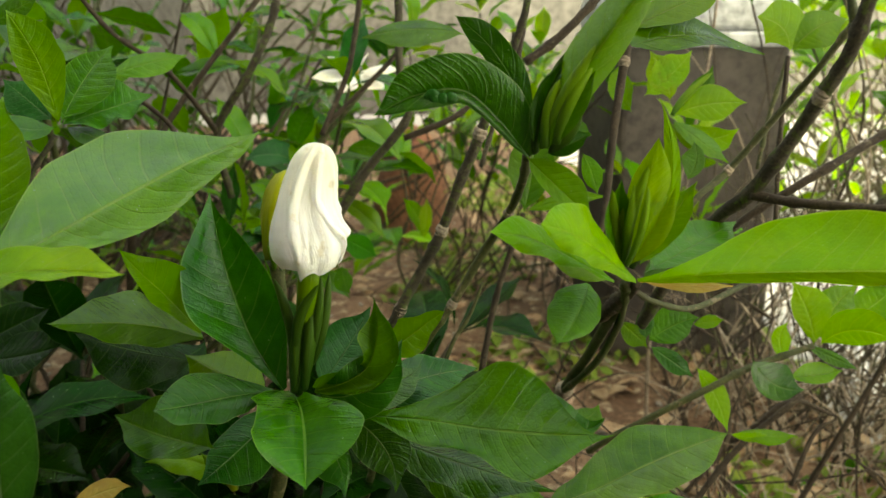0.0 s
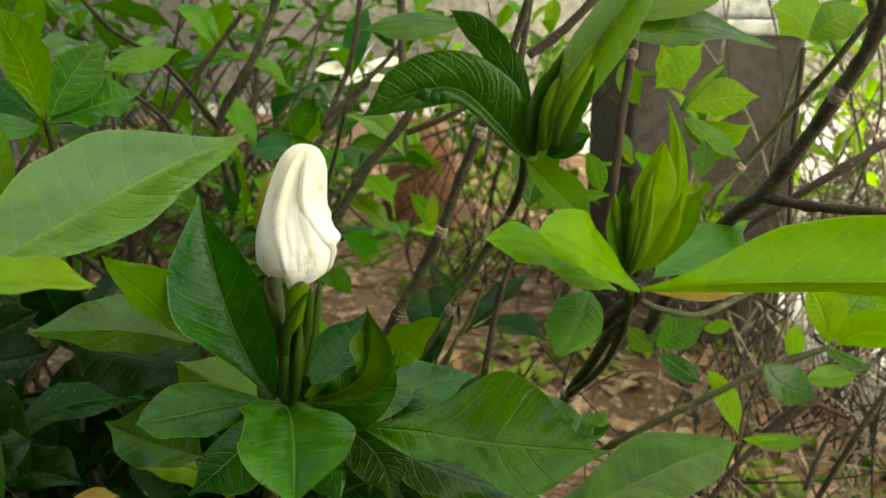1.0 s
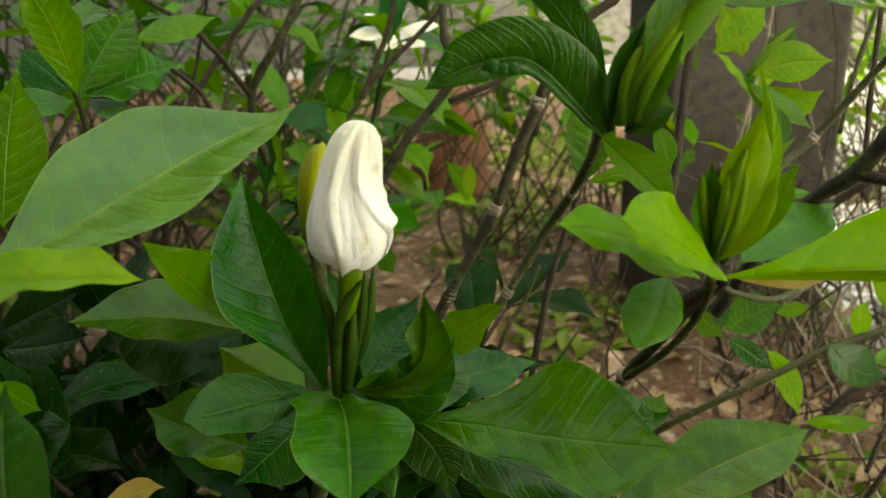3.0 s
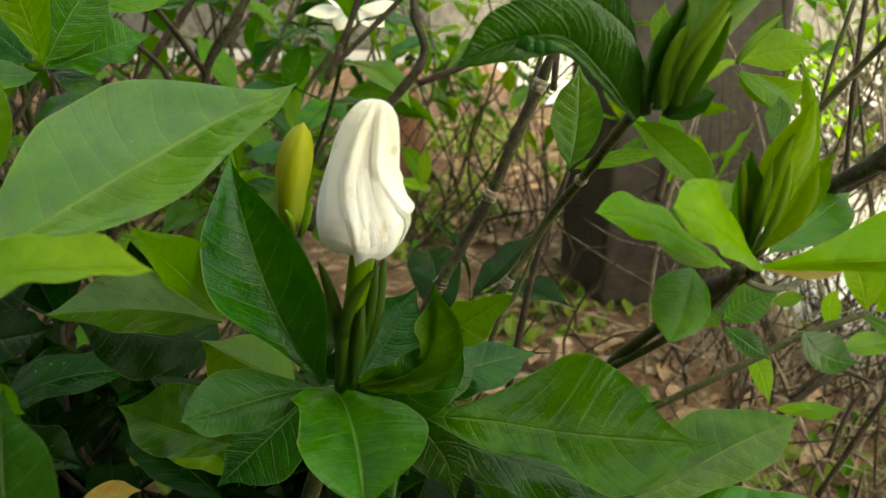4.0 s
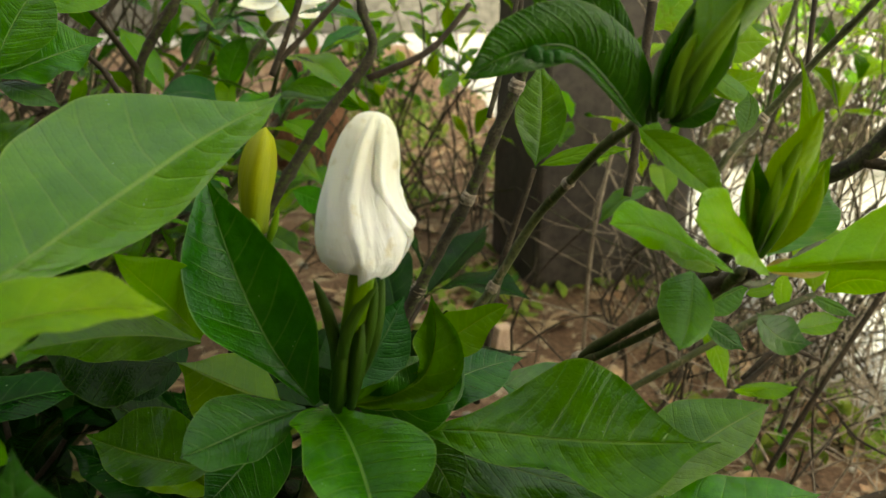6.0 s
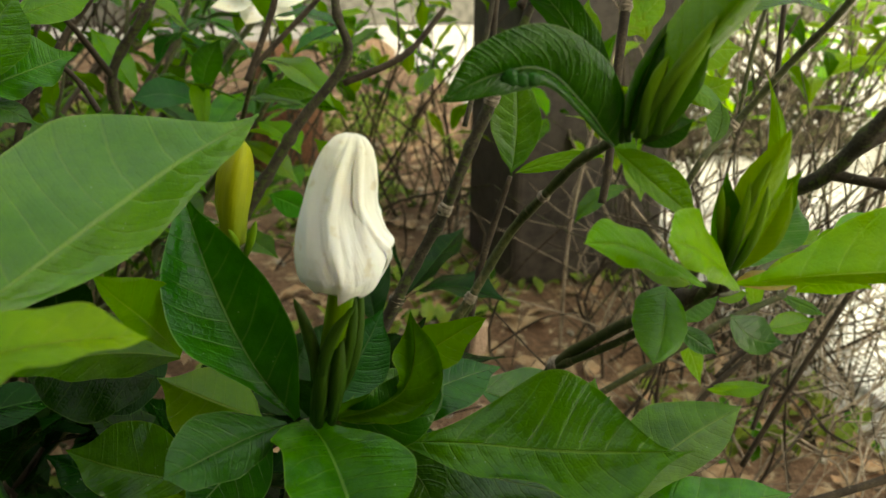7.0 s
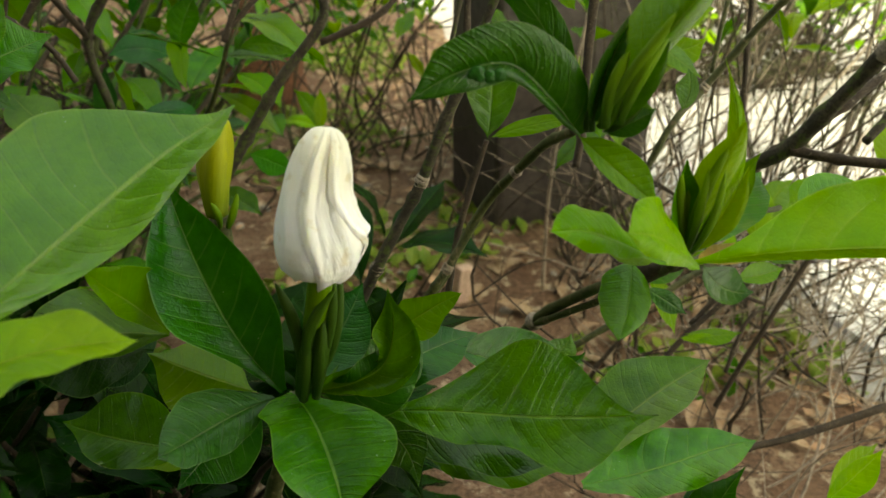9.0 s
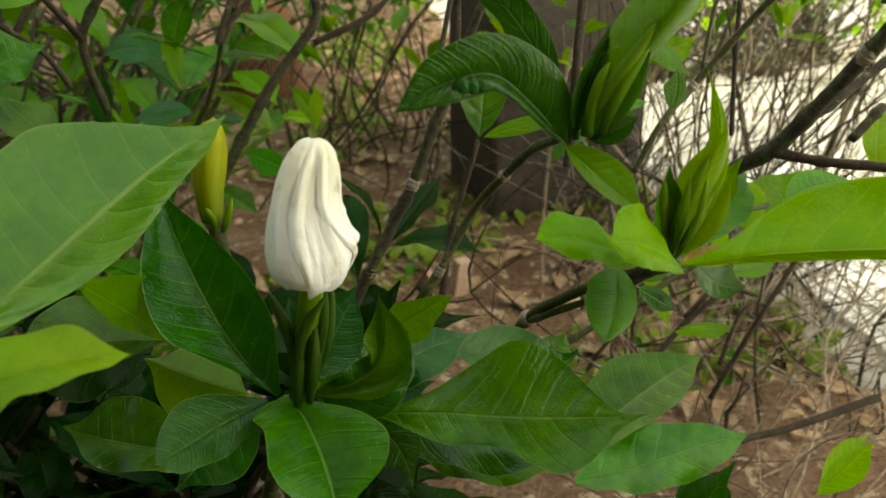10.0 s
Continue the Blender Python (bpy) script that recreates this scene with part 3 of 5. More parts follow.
leaf(shrub, "mid", (-0.0702, 0.3671, 0.3994), (-0.0603, 0.3348, 0.3965), (-0.0550, 0.3042, 0.3847), (-0.0819, 0.3298, 0.4073), (-0.0352, 0.3394, 0.4078), widest=0.46, spine=((-0.0643, 0.3513, 0.3987), (-0.0572, 0.3186, 0.3925)), shape=((0.10, 0.43, 0.76, 0.95, 0.89, 0.92, 0.94, 0.97, 0.84, 0.49, 0.00), (0.05, 0.16, 0.28, 0.49, 0.67, 0.85, 0.97, 0.96, 0.78, 0.33, 0.00)), wave=0.02, cup=0.06)
leaf(shrub, "mid", (-0.0361, 0.3575, 0.3921), (0.0176, 0.3407, 0.3935), (0.0714, 0.3209, 0.4001), (0.0393, 0.3582, 0.4143), (0.0256, 0.3138, 0.3842), widest=0.63, spine=((-0.0086, 0.3496, 0.3937), (0.0453, 0.3309, 0.3959)), shape=((0.02, 0.11, 0.28, 0.58, 0.86, 0.98, 0.99, 0.83, 0.41, 0.07, 0.00), (0.03, 0.22, 0.45, 0.63, 0.58, 0.57, 0.82, 0.99, 0.84, 0.28, 0.00)), wave=0.035, waves=2, cup=0.08, quilt=0.009)
leaf(shrub, "teal", (-0.0780, 0.3601, 0.4027), (-0.0996, 0.3383, 0.4081), (-0.1171, 0.3141, 0.4144), (-0.1097, 0.3478, 0.4172), (-0.0935, 0.3308, 0.4010), widest=0.52, spine=((-0.0894, 0.3496, 0.4057), (-0.1088, 0.3264, 0.4107)), shape=((0.07, 0.32, 0.57, 0.80, 0.92, 0.97, 0.91, 0.77, 0.58, 0.33, 0.00), (0.09, 0.32, 0.57, 0.79, 0.91, 0.99, 0.93, 0.86, 0.74, 0.60, 0.00)), wave=0.012, cup=0.08)
leaf(shrub, "waxy", (-0.1681, 0.2910, 0.4768), (-0.1241, 0.3326, 0.5007), (-0.0815, 0.3763, 0.5193), (-0.1602, 0.3722, 0.5158), (-0.1136, 0.3409, 0.4890), widest=0.56, spine=((-0.1454, 0.3111, 0.4892), (-0.1038, 0.3540, 0.5110)), shape=((0.04, 0.23, 0.46, 0.65, 0.81, 0.94, 0.99, 0.92, 0.53, 0.12, 0.00), (0.05, 0.34, 0.63, 0.85, 0.94, 0.99, 0.95, 0.83, 0.66, 0.46, 0.00)), wave=0.012, waves=2, cup=0.05, label="large pale green leaf with a glossy coat", quilt=0.009)
leaf(shrub, "young", (-0.1632, 0.2442, 0.4853), (-0.1389, 0.2651, 0.4863), (-0.1091, 0.2770, 0.4820), (-0.1425, 0.2752, 0.4931), (-0.1296, 0.2537, 0.4855), widest=0.51, spine=((-0.1521, 0.2555, 0.4856), (-0.1244, 0.2720, 0.4849)), shape=((0.16, 0.48, 0.54, 0.67, 0.76, 0.81, 0.94, 0.96, 0.81, 0.38, 0.00), (0.24, 0.76, 0.85, 0.93, 0.98, 0.85, 0.81, 0.74, 0.59, 0.36, 0.00)), wave=0.02)
leaf(shrub, "light", (-0.1195, 0.3926, 0.4193), (-0.1287, 0.3706, 0.4465), (-0.1389, 0.3493, 0.4729), (-0.1194, 0.3792, 0.4560), (-0.1300, 0.3662, 0.4410), widest=0.49, spine=((-0.1240, 0.3815, 0.4332), (-0.1339, 0.3600, 0.4589)), shape=((0.16, 0.57, 0.76, 0.88, 0.93, 0.97, 0.84, 0.68, 0.44, 0.20, 0.00), (0.09, 0.33, 0.52, 0.68, 0.85, 0.97, 0.93, 0.83, 0.59, 0.34, 0.00)), wave=0.02)
leaf(shrub, "mid", (-0.1209, 0.4016, 0.4137), (-0.1485, 0.3755, 0.4304), (-0.1712, 0.3439, 0.4409), (-0.1568, 0.4097, 0.4358), (-0.1423, 0.3832, 0.4148), widest=0.33, spine=((-0.1349, 0.3895, 0.4230), (-0.1605, 0.3605, 0.4357)), shape=((0.11, 0.66, 0.92, 0.98, 0.95, 0.80, 0.61, 0.42, 0.25, 0.10, 0.00), (0.05, 0.38, 0.71, 0.88, 0.98, 0.94, 0.80, 0.58, 0.38, 0.21, 0.00)), wave=0.02)
# these two lie under the others; their shade is painted in as deep
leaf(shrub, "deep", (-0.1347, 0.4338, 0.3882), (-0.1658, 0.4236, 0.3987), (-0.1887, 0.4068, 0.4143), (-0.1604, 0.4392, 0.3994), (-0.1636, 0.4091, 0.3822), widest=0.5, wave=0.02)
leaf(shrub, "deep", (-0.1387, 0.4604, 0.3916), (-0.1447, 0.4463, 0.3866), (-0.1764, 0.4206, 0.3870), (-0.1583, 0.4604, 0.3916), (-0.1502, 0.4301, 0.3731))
leaf(shrub, "light", (-0.0867, 0.3942, 0.3841), (-0.1081, 0.3967, 0.3944), (-0.1324, 0.4065, 0.4027), (-0.1188, 0.3858, 0.3818), (-0.1081, 0.4166, 0.4020), widest=0.5, cup=0.1)
leaf(shrub, "teal", (-0.0624, 0.3859, 0.3923), (-0.0482, 0.3930, 0.4103), (-0.0361, 0.4006, 0.4305), (-0.0597, 0.4075, 0.4171), (-0.0351, 0.3807, 0.4127), widest=0.5, cup=0.08)
leaf(shrub, "mid", (-0.0597, 0.3625, 0.4019), (-0.0339, 0.3520, 0.4180), (-0.0305, 0.3565, 0.4497), (-0.0325, 0.3602, 0.4274), (-0.0187, 0.3470, 0.4201), widest=0.61, spine=((-0.0460, 0.3559, 0.4082), (-0.0294, 0.3523, 0.4341)), shape=((0.24, 0.77, 0.88, 0.91, 0.72, 0.40, 0.54, 0.91, 0.86, 0.57, 0.00), (0.08, 0.23, 0.28, 0.47, 0.69, 0.94, 0.96, 0.77, 0.56, 0.23, 0.00)), wave=0.10, waves=1.5, cup=0.16, roll=-0.10)
leaf(shrub, "old", (-0.0598, 0.3693, 0.3981), (-0.0370, 0.3557, 0.4054), (-0.0186, 0.3636, 0.4270), (-0.0418, 0.3564, 0.4188), (-0.0240, 0.3515, 0.3990), widest=0.5, wave=0.03)
leaf(shrub, "light", (-0.0284, 0.3834, 0.4134), (-0.0125, 0.3757, 0.4265), (0.0008, 0.3643, 0.4401), (-0.0193, 0.3807, 0.4323), (-0.0109, 0.3693, 0.4167), widest=0.44, spine=((-0.0197, 0.3799, 0.4196), (-0.0056, 0.3703, 0.4338)), shape=((0.23, 0.66, 0.75, 0.92, 0.96, 0.78, 0.59, 0.46, 0.37, 0.23, 0.00), (0.17, 0.51, 0.63, 0.82, 0.95, 0.94, 0.68, 0.53, 0.41, 0.22, 0.00)), wave=0.03)
leaf(shrub, "old", (-0.0609, 0.3759, 0.3937), (-0.0259, 0.3819, 0.3970), (-0.0110, 0.3936, 0.4026), (-0.0401, 0.3893, 0.4058), (-0.0252, 0.3697, 0.3893))
leaf(shrub, "old", (-0.0429, 0.3842, 0.3856), (-0.0111, 0.3942, 0.3948), (0.0177, 0.4048, 0.3959), (-0.0143, 0.4087, 0.4012), (-0.0039, 0.3803, 0.3903), wave=0.02)
leaf(shrub, "old", (-0.0609, 0.3756, 0.3924), (-0.0306, 0.3661, 0.3749), (-0.0217, 0.3466, 0.3588), (-0.0427, 0.3648, 0.3697), (-0.0042, 0.3596, 0.3695), widest=0.55, wave=0.02)
leaf(shrub, "old", (-0.0382, 0.3904, 0.3689), (0.0044, 0.3752, 0.3598), (0.0526, 0.3513, 0.3567), (0.0187, 0.3853, 0.3590), (0.0122, 0.3551, 0.3515), wave=0.02)
leaf(shrub, "mid", (-0.0276, 0.3997, 0.3547), (0.0188, 0.3835, 0.3412), (0.0598, 0.3695, 0.3369), (0.0339, 0.3946, 0.3446), (0.0127, 0.3669, 0.3369), wave=0.02)
leaf(shrub, "old", (-0.0731, 0.3822, 0.3880), (-0.0531, 0.3716, 0.3662), (-0.0461, 0.3551, 0.3515), (-0.0658, 0.3726, 0.3596), (-0.0391, 0.3674, 0.3594))
leaf(shrub, "mid", (-0.1165, 0.3971, 0.3545), (-0.1505, 0.4080, 0.3570), (-0.1774, 0.4198, 0.3628), (-0.1517, 0.4254, 0.3751), (-0.1434, 0.3930, 0.3486), wave=0.03)
leaf(shrub, "old", (-0.0858, 0.4163, 0.3694), (-0.1069, 0.4111, 0.3489), (-0.1274, 0.3947, 0.3348), (-0.1185, 0.4225, 0.3532), (-0.0957, 0.3977, 0.3364))
leaf(shrub, "mid", (0.0627, 0.3703, 0.3258), (0.1219, 0.3910, 0.3133), (0.1829, 0.4115, 0.3031), (0.1261, 0.4152, 0.3177), (0.1333, 0.3860, 0.2974), widest=0.58, spine=((0.0928, 0.3805, 0.3183), (0.1528, 0.4022, 0.3091)), shape=((0.10, 0.37, 0.60, 0.80, 0.92, 0.99, 0.97, 0.81, 0.56, 0.24, 0.00), (0.12, 0.38, 0.53, 0.73, 0.87, 0.96, 0.98, 0.93, 0.75, 0.47, 0.00)), wave=0.02)
leaf(shrub, "mid", (0.0542, 0.3788, 0.3329), (0.1059, 0.4089, 0.3375), (0.1595, 0.4334, 0.3451), (0.1116, 0.4423, 0.3463), (0.1293, 0.4132, 0.3240), widest=0.68, spine=((0.0792, 0.3938, 0.3334), (0.1326, 0.4222, 0.3417)), shape=((0.11, 0.34, 0.45, 0.62, 0.76, 0.89, 0.97, 0.94, 0.76, 0.41, 0.00), (0.13, 0.39, 0.50, 0.67, 0.79, 0.87, 0.96, 0.99, 0.91, 0.63, 0.00)), wave=0.015)
leaf(shrub, "young", (0.2470, 0.4235, 0.2361), (0.2653, 0.4306, 0.2472), (0.2906, 0.4407, 0.2618), (0.2560, 0.4321, 0.2585), (0.2793, 0.4305, 0.2471))
leaf(shrub, "old", (0.0154, 0.4641, 0.3547), (0.0691, 0.4593, 0.3352), (0.0960, 0.4609, 0.3417), (0.0880, 0.4747, 0.3456), (0.0739, 0.4446, 0.3281))
leaf(shrub, "mid", (0.0708, 0.4835, 0.3291), (0.0884, 0.4838, 0.3301), (0.0982, 0.4907, 0.3372), (0.0839, 0.4898, 0.3338), (0.0946, 0.4772, 0.3245))
leaf(shrub, "teal", (-0.0070, 0.4348, 0.3303), (0.0015, 0.4286, 0.3143), (0.0100, 0.4216, 0.2957), (-0.0056, 0.4292, 0.3142), (0.0143, 0.4276, 0.3147))
leaf(shrub, "rusty", (-0.1894, 0.3807, 0.3302), (-0.1694, 0.3829, 0.3390), (-0.1574, 0.3833, 0.3407), (-0.1743, 0.3888, 0.3420), (-0.1646, 0.3773, 0.3370), label="withered yellow-brown leaf")
leaf(shrub, "teal", (-0.1333, 0.2295, 0.4058), (-0.1390, 0.2394, 0.4351), (-0.1421, 0.2533, 0.4597), (-0.1528, 0.2421, 0.4357), (-0.1246, 0.2371, 0.4363), widest=0.5)
leaf(shrub, "light", (-0.1775, 0.3038, 0.4350), (-0.1688, 0.3022, 0.4287), (-0.1618, 0.3013, 0.4249), (-0.1688, 0.3038, 0.4350), (-0.1699, 0.3006, 0.4223))
leaf(shrub, "waxy", (-0.2253, 0.4027, 0.4599), (-0.2265, 0.4196, 0.4966), (-0.2248, 0.4360, 0.5313), (-0.2464, 0.4221, 0.4962), (-0.2070, 0.4203, 0.4993), widest=0.5, cup=0.05)
# two more inner leaves given the deep colour in place of shade
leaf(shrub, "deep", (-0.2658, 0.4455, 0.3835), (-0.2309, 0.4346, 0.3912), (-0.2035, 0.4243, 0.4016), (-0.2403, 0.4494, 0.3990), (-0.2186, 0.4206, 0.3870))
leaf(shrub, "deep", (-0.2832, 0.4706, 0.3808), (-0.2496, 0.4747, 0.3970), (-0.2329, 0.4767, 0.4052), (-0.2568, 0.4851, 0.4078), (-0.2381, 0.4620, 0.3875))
leaf(shrub, "light", (0.1913, 0.4287, 0.4389), (0.2171, 0.4366, 0.4424), (0.2422, 0.4418, 0.4401), (0.2212, 0.4493, 0.4472), (0.2174, 0.4239, 0.4396))
leaf(shrub, "young", (0.2835, 0.4731, 0.4284), (0.2843, 0.4820, 0.4472), (0.2969, 0.4994, 0.4650), (0.2750, 0.4836, 0.4467), (0.2976, 0.4800, 0.4485))
leaf(shrub, "young", (0.2264, 0.4015, 0.2568), (0.2461, 0.4048, 0.2717), (0.2652, 0.4082, 0.2865), (0.2441, 0.4114, 0.2730), (0.2521, 0.3966, 0.2689))
leaf(shrub, "light", (0.2103, 0.5546, 0.2869), (0.2326, 0.5496, 0.2858), (0.2512, 0.5469, 0.2878), (0.2335, 0.5561, 0.2878), (0.2275, 0.5431, 0.2818))
leaf(shrub, "teal", (-0.1323, 0.7924, 0.4053), (-0.1555, 0.7993, 0.4100), (-0.1862, 0.8014, 0.4018), (-0.1608, 0.8135, 0.4140), (-0.1531, 0.7832, 0.4011))
leaf(shrub, "teal", (-0.1641, 0.9540, 0.4233), (-0.1968, 0.9645, 0.4316), (-0.2300, 0.9676, 0.4243), (-0.1993, 0.9836, 0.4468), (-0.1967, 0.9476, 0.4199))
leaf(shrub, "mid", (-0.1927, 0.5808, 0.4562), (-0.2082, 0.5883, 0.4655), (-0.2200, 0.5966, 0.4778), (-0.1983, 0.6007, 0.4718), (-0.2159, 0.5757, 0.4596))
# cluster C right
leaf(shrub, "young", (0.0768, 0.3196, 0.4674), (0.1321, 0.3007, 0.4764), (0.1813, 0.2700, 0.4855), (0.1552, 0.3164, 0.4968), (0.1476, 0.2942, 0.4729), widest=0.64, spine=((0.1049, 0.3114, 0.4724), (0.1573, 0.2874, 0.4803)), shape=((0.02, 0.12, 0.32, 0.60, 0.84, 0.96, 0.99, 0.92, 0.73, 0.43, 0.00), (0.09, 0.38, 0.50, 0.57, 0.69, 0.82, 0.91, 0.97, 0.82, 0.51, 0.00)), wave=0.01, cup=0.05, label="long bright yellow-green leaf", quilt=0.009)
leaf(shrub, "rusty", (0.0782, 0.3218, 0.4661), (0.1012, 0.3360, 0.4607), (0.1257, 0.3502, 0.4560), (0.1034, 0.3440, 0.4621), (0.1009, 0.3304, 0.4592), widest=0.5)
leaf(shrub, "mottled", (0.0806, 0.3251, 0.4689), (0.1058, 0.3472, 0.4749), (0.1323, 0.3717, 0.4802), (0.1021, 0.3615, 0.4804), (0.1142, 0.3391, 0.4733), widest=0.55, cup=0.05)
leaf(shrub, "young", (0.0681, 0.3220, 0.4665), (0.0435, 0.3156, 0.4811), (0.0171, 0.3072, 0.4899), (0.0362, 0.3257, 0.4907), (0.0374, 0.3054, 0.4806), widest=0.64, spine=((0.0559, 0.3189, 0.4736), (0.0309, 0.3119, 0.4873)), shape=((0.08, 0.28, 0.42, 0.55, 0.71, 0.89, 0.98, 0.87, 0.73, 0.42, 0.00), (0.09, 0.26, 0.34, 0.50, 0.67, 0.82, 0.95, 0.99, 0.95, 0.69, 0.00)), wave=0.02, cup=0.08)
leaf(shrub, "young", (0.0738, 0.3099, 0.4700), (0.0550, 0.2969, 0.4866), (0.0337, 0.2835, 0.4982), (0.0493, 0.3030, 0.5019), (0.0463, 0.2896, 0.4849), widest=0.66, spine=((0.0648, 0.3036, 0.4783), (0.0450, 0.2905, 0.4933)), shape=((0.05, 0.16, 0.28, 0.46, 0.66, 0.85, 0.97, 0.90, 0.75, 0.48, 0.00), (0.12, 0.36, 0.45, 0.63, 0.78, 0.87, 0.95, 0.97, 0.82, 0.58, 0.00)), wave=0.02, cup=0.06)
leaf(shrub, "light", (0.0768, 0.3208, 0.4722), (0.0877, 0.3225, 0.4894), (0.0981, 0.3216, 0.5066), (0.0845, 0.3288, 0.4940), (0.0963, 0.3205, 0.4916), widest=0.55)
leaf(shrub, "young", (0.0804, 0.3173, 0.4789), (0.0874, 0.3198, 0.5095), (0.0829, 0.3272, 0.5393), (0.0851, 0.3228, 0.5112), (0.0913, 0.3193, 0.5074), widest=0.4, sharp=1.2)
leaf(shrub, "young", (0.0664, 0.3266, 0.4647), (0.0538, 0.3283, 0.4713), (0.0402, 0.3300, 0.4780), (0.0523, 0.3348, 0.4768), (0.0508, 0.3224, 0.4683))
leaf(shrub, "mid", (0.0606, 0.3361, 0.4612), (0.0537, 0.3210, 0.4523), (0.0443, 0.3065, 0.4460), (0.0437, 0.3251, 0.4570), (0.0620, 0.3199, 0.4491), widest=0.48, spine=((0.0574, 0.3285, 0.4566), (0.0496, 0.3136, 0.4487)), shape=((0.12, 0.48, 0.82, 0.99, 1.00, 1.00, 0.97, 0.90, 0.80, 0.53, 0.00), (0.12, 0.59, 0.85, 0.93, 0.98, 0.94, 0.86, 0.68, 0.44, 0.25, 0.00)), cup=0.06, label="drooping rounded green leaf")
leaf(shrub, "light", (0.0939, 0.4272, 0.4133), (0.1021, 0.4257, 0.4075), (0.1093, 0.4239, 0.3999), (0.1060, 0.4263, 0.4098), (0.0969, 0.4247, 0.4031))
leaf(shrub, "mid", (0.1090, 0.4247, 0.4031), (0.1241, 0.4268, 0.4119), (0.1368, 0.4278, 0.4157), (0.1211, 0.4294, 0.4221), (0.1271, 0.4247, 0.4031))
leaf(shrub, "old", (0.1105, 0.4241, 0.4010), (0.1226, 0.4221, 0.3928), (0.1341, 0.4201, 0.3846), (0.1256, 0.4232, 0.3972), (0.1196, 0.4210, 0.3884))
leaf(shrub, "light", (0.1332, 0.4268, 0.4119), (0.1422, 0.4272, 0.4133), (0.1504, 0.4275, 0.4145), (0.1407, 0.4281, 0.4169), (0.1422, 0.4263, 0.4098))
leaf(shrub, "old", (0.1090, 0.4250, 0.4045), (0.1075, 0.4272, 0.4133), (0.1081, 0.4290, 0.4207), (0.1030, 0.4272, 0.4133), (0.1129, 0.4272, 0.4133))
# cluster O upper centre
leaf(shrub, "old", (0.0337, 0.3289, 0.5152), (0.0075, 0.3276, 0.5408), (-0.0264, 0.3227, 0.5318), (0.0139, 0.3256, 0.5545), (0.0101, 0.3233, 0.5333), widest=0.49, spine=((0.0214, 0.3280, 0.5295), (-0.0101, 0.3252, 0.5392)), shape=((0.16, 0.54, 0.79, 0.96, 0.97, 0.95, 0.88, 0.80, 0.66, 0.31, 0.00), (0.09, 0.40, 0.50, 0.56, 0.64, 0.74, 0.97, 0.96, 0.78, 0.49, 0.00)), wave=0.015, waves=2, cup=0.10, label="dark glossy arching leaf with insect damage")
leaf(shrub, "old", (0.0358, 0.3392, 0.5154), (0.0270, 0.3495, 0.5458), (0.0049, 0.3579, 0.5695), (0.0224, 0.3541, 0.5434), (0.0320, 0.3489, 0.5516), widest=0.52, spine=((0.0333, 0.3445, 0.5311), (0.0174, 0.3540, 0.5589)), shape=((0.19, 0.57, 0.72, 0.83, 0.74, 0.89, 0.98, 0.92, 0.89, 0.51, 0.00), (0.10, 0.31, 0.47, 0.65, 0.88, 0.95, 0.94, 0.98, 0.87, 0.57, 0.00)), wave=0.02)
leaf(shrub, "light", (0.0323, 0.3290, 0.5156), (0.0435, 0.3187, 0.5053), (0.0567, 0.3082, 0.4938), (0.0471, 0.3233, 0.5133), (0.0404, 0.3155, 0.5026), widest=0.5)
leaf(shrub, "mid", (0.0452, 0.3354, 0.5206), (0.0500, 0.3312, 0.5244), (0.0576, 0.3260, 0.5239), (0.0504, 0.3348, 0.5285), (0.0519, 0.3273, 0.5189))
leaf(shrub, "mid", (0.0510, 0.5240, 0.4522), (0.0576, 0.5382, 0.4802), (0.0597, 0.5560, 0.5099), (0.0425, 0.5404, 0.4828), (0.0721, 0.5396, 0.4882), widest=0.5)
leaf(shrub, "light", (0.0516, 0.5245, 0.4537), (0.0775, 0.5173, 0.4627), (0.1024, 0.5108, 0.4659), (0.0782, 0.5212, 0.4667), (0.0784, 0.5132, 0.4589))
leaf(shrub, "mid", (0.0793, 0.3653, 0.5576), (0.1117, 0.3744, 0.5614), (0.1432, 0.3848, 0.5533), (0.0980, 0.3822, 0.5713), (0.1041, 0.3636, 0.5560), widest=0.34, spine=((0.0958, 0.3698, 0.5612), (0.1280, 0.3795, 0.5577)), shape=((0.16, 0.52, 0.76, 0.94, 0.96, 0.88, 0.66, 0.40, 0.19, 0.08, 0.00), (0.12, 0.56, 0.86, 0.95, 0.86, 0.72, 0.59, 0.45, 0.31, 0.17, 0.00)), cup=0.05)
leaf(shrub, "light", (0.0782, 0.3693, 0.5634), (0.0988, 0.3768, 0.5729), (0.1256, 0.3870, 0.5828), (0.0977, 0.3838, 0.5802), (0.1022, 0.3702, 0.5669))
# left cluster
leaf(shrub, "light", (-0.1988, 0.4380, 0.5185), (-0.2050, 0.4377, 0.5477), (-0.2182, 0.4364, 0.5741), (-0.2135, 0.4347, 0.5421), (-0.1931, 0.4418, 0.5503), widest=0.46, spine=((-0.2012, 0.4379, 0.5331), (-0.2108, 0.4372, 0.5610)), shape=((0.03, 0.30, 0.56, 0.79, 0.95, 1.00, 0.99, 0.90, 0.68, 0.36, 0.00), (0.05, 0.26, 0.48, 0.68, 0.84, 0.98, 0.95, 0.97, 0.79, 0.46, 0.00)), cup=0.05)
leaf(shrub, "mid", (-0.2041, 0.4529, 0.5165), (-0.1957, 0.4688, 0.5389), (-0.1842, 0.4836, 0.5568), (-0.2086, 0.4729, 0.5448), (-0.1798, 0.4619, 0.5317), widest=0.5)
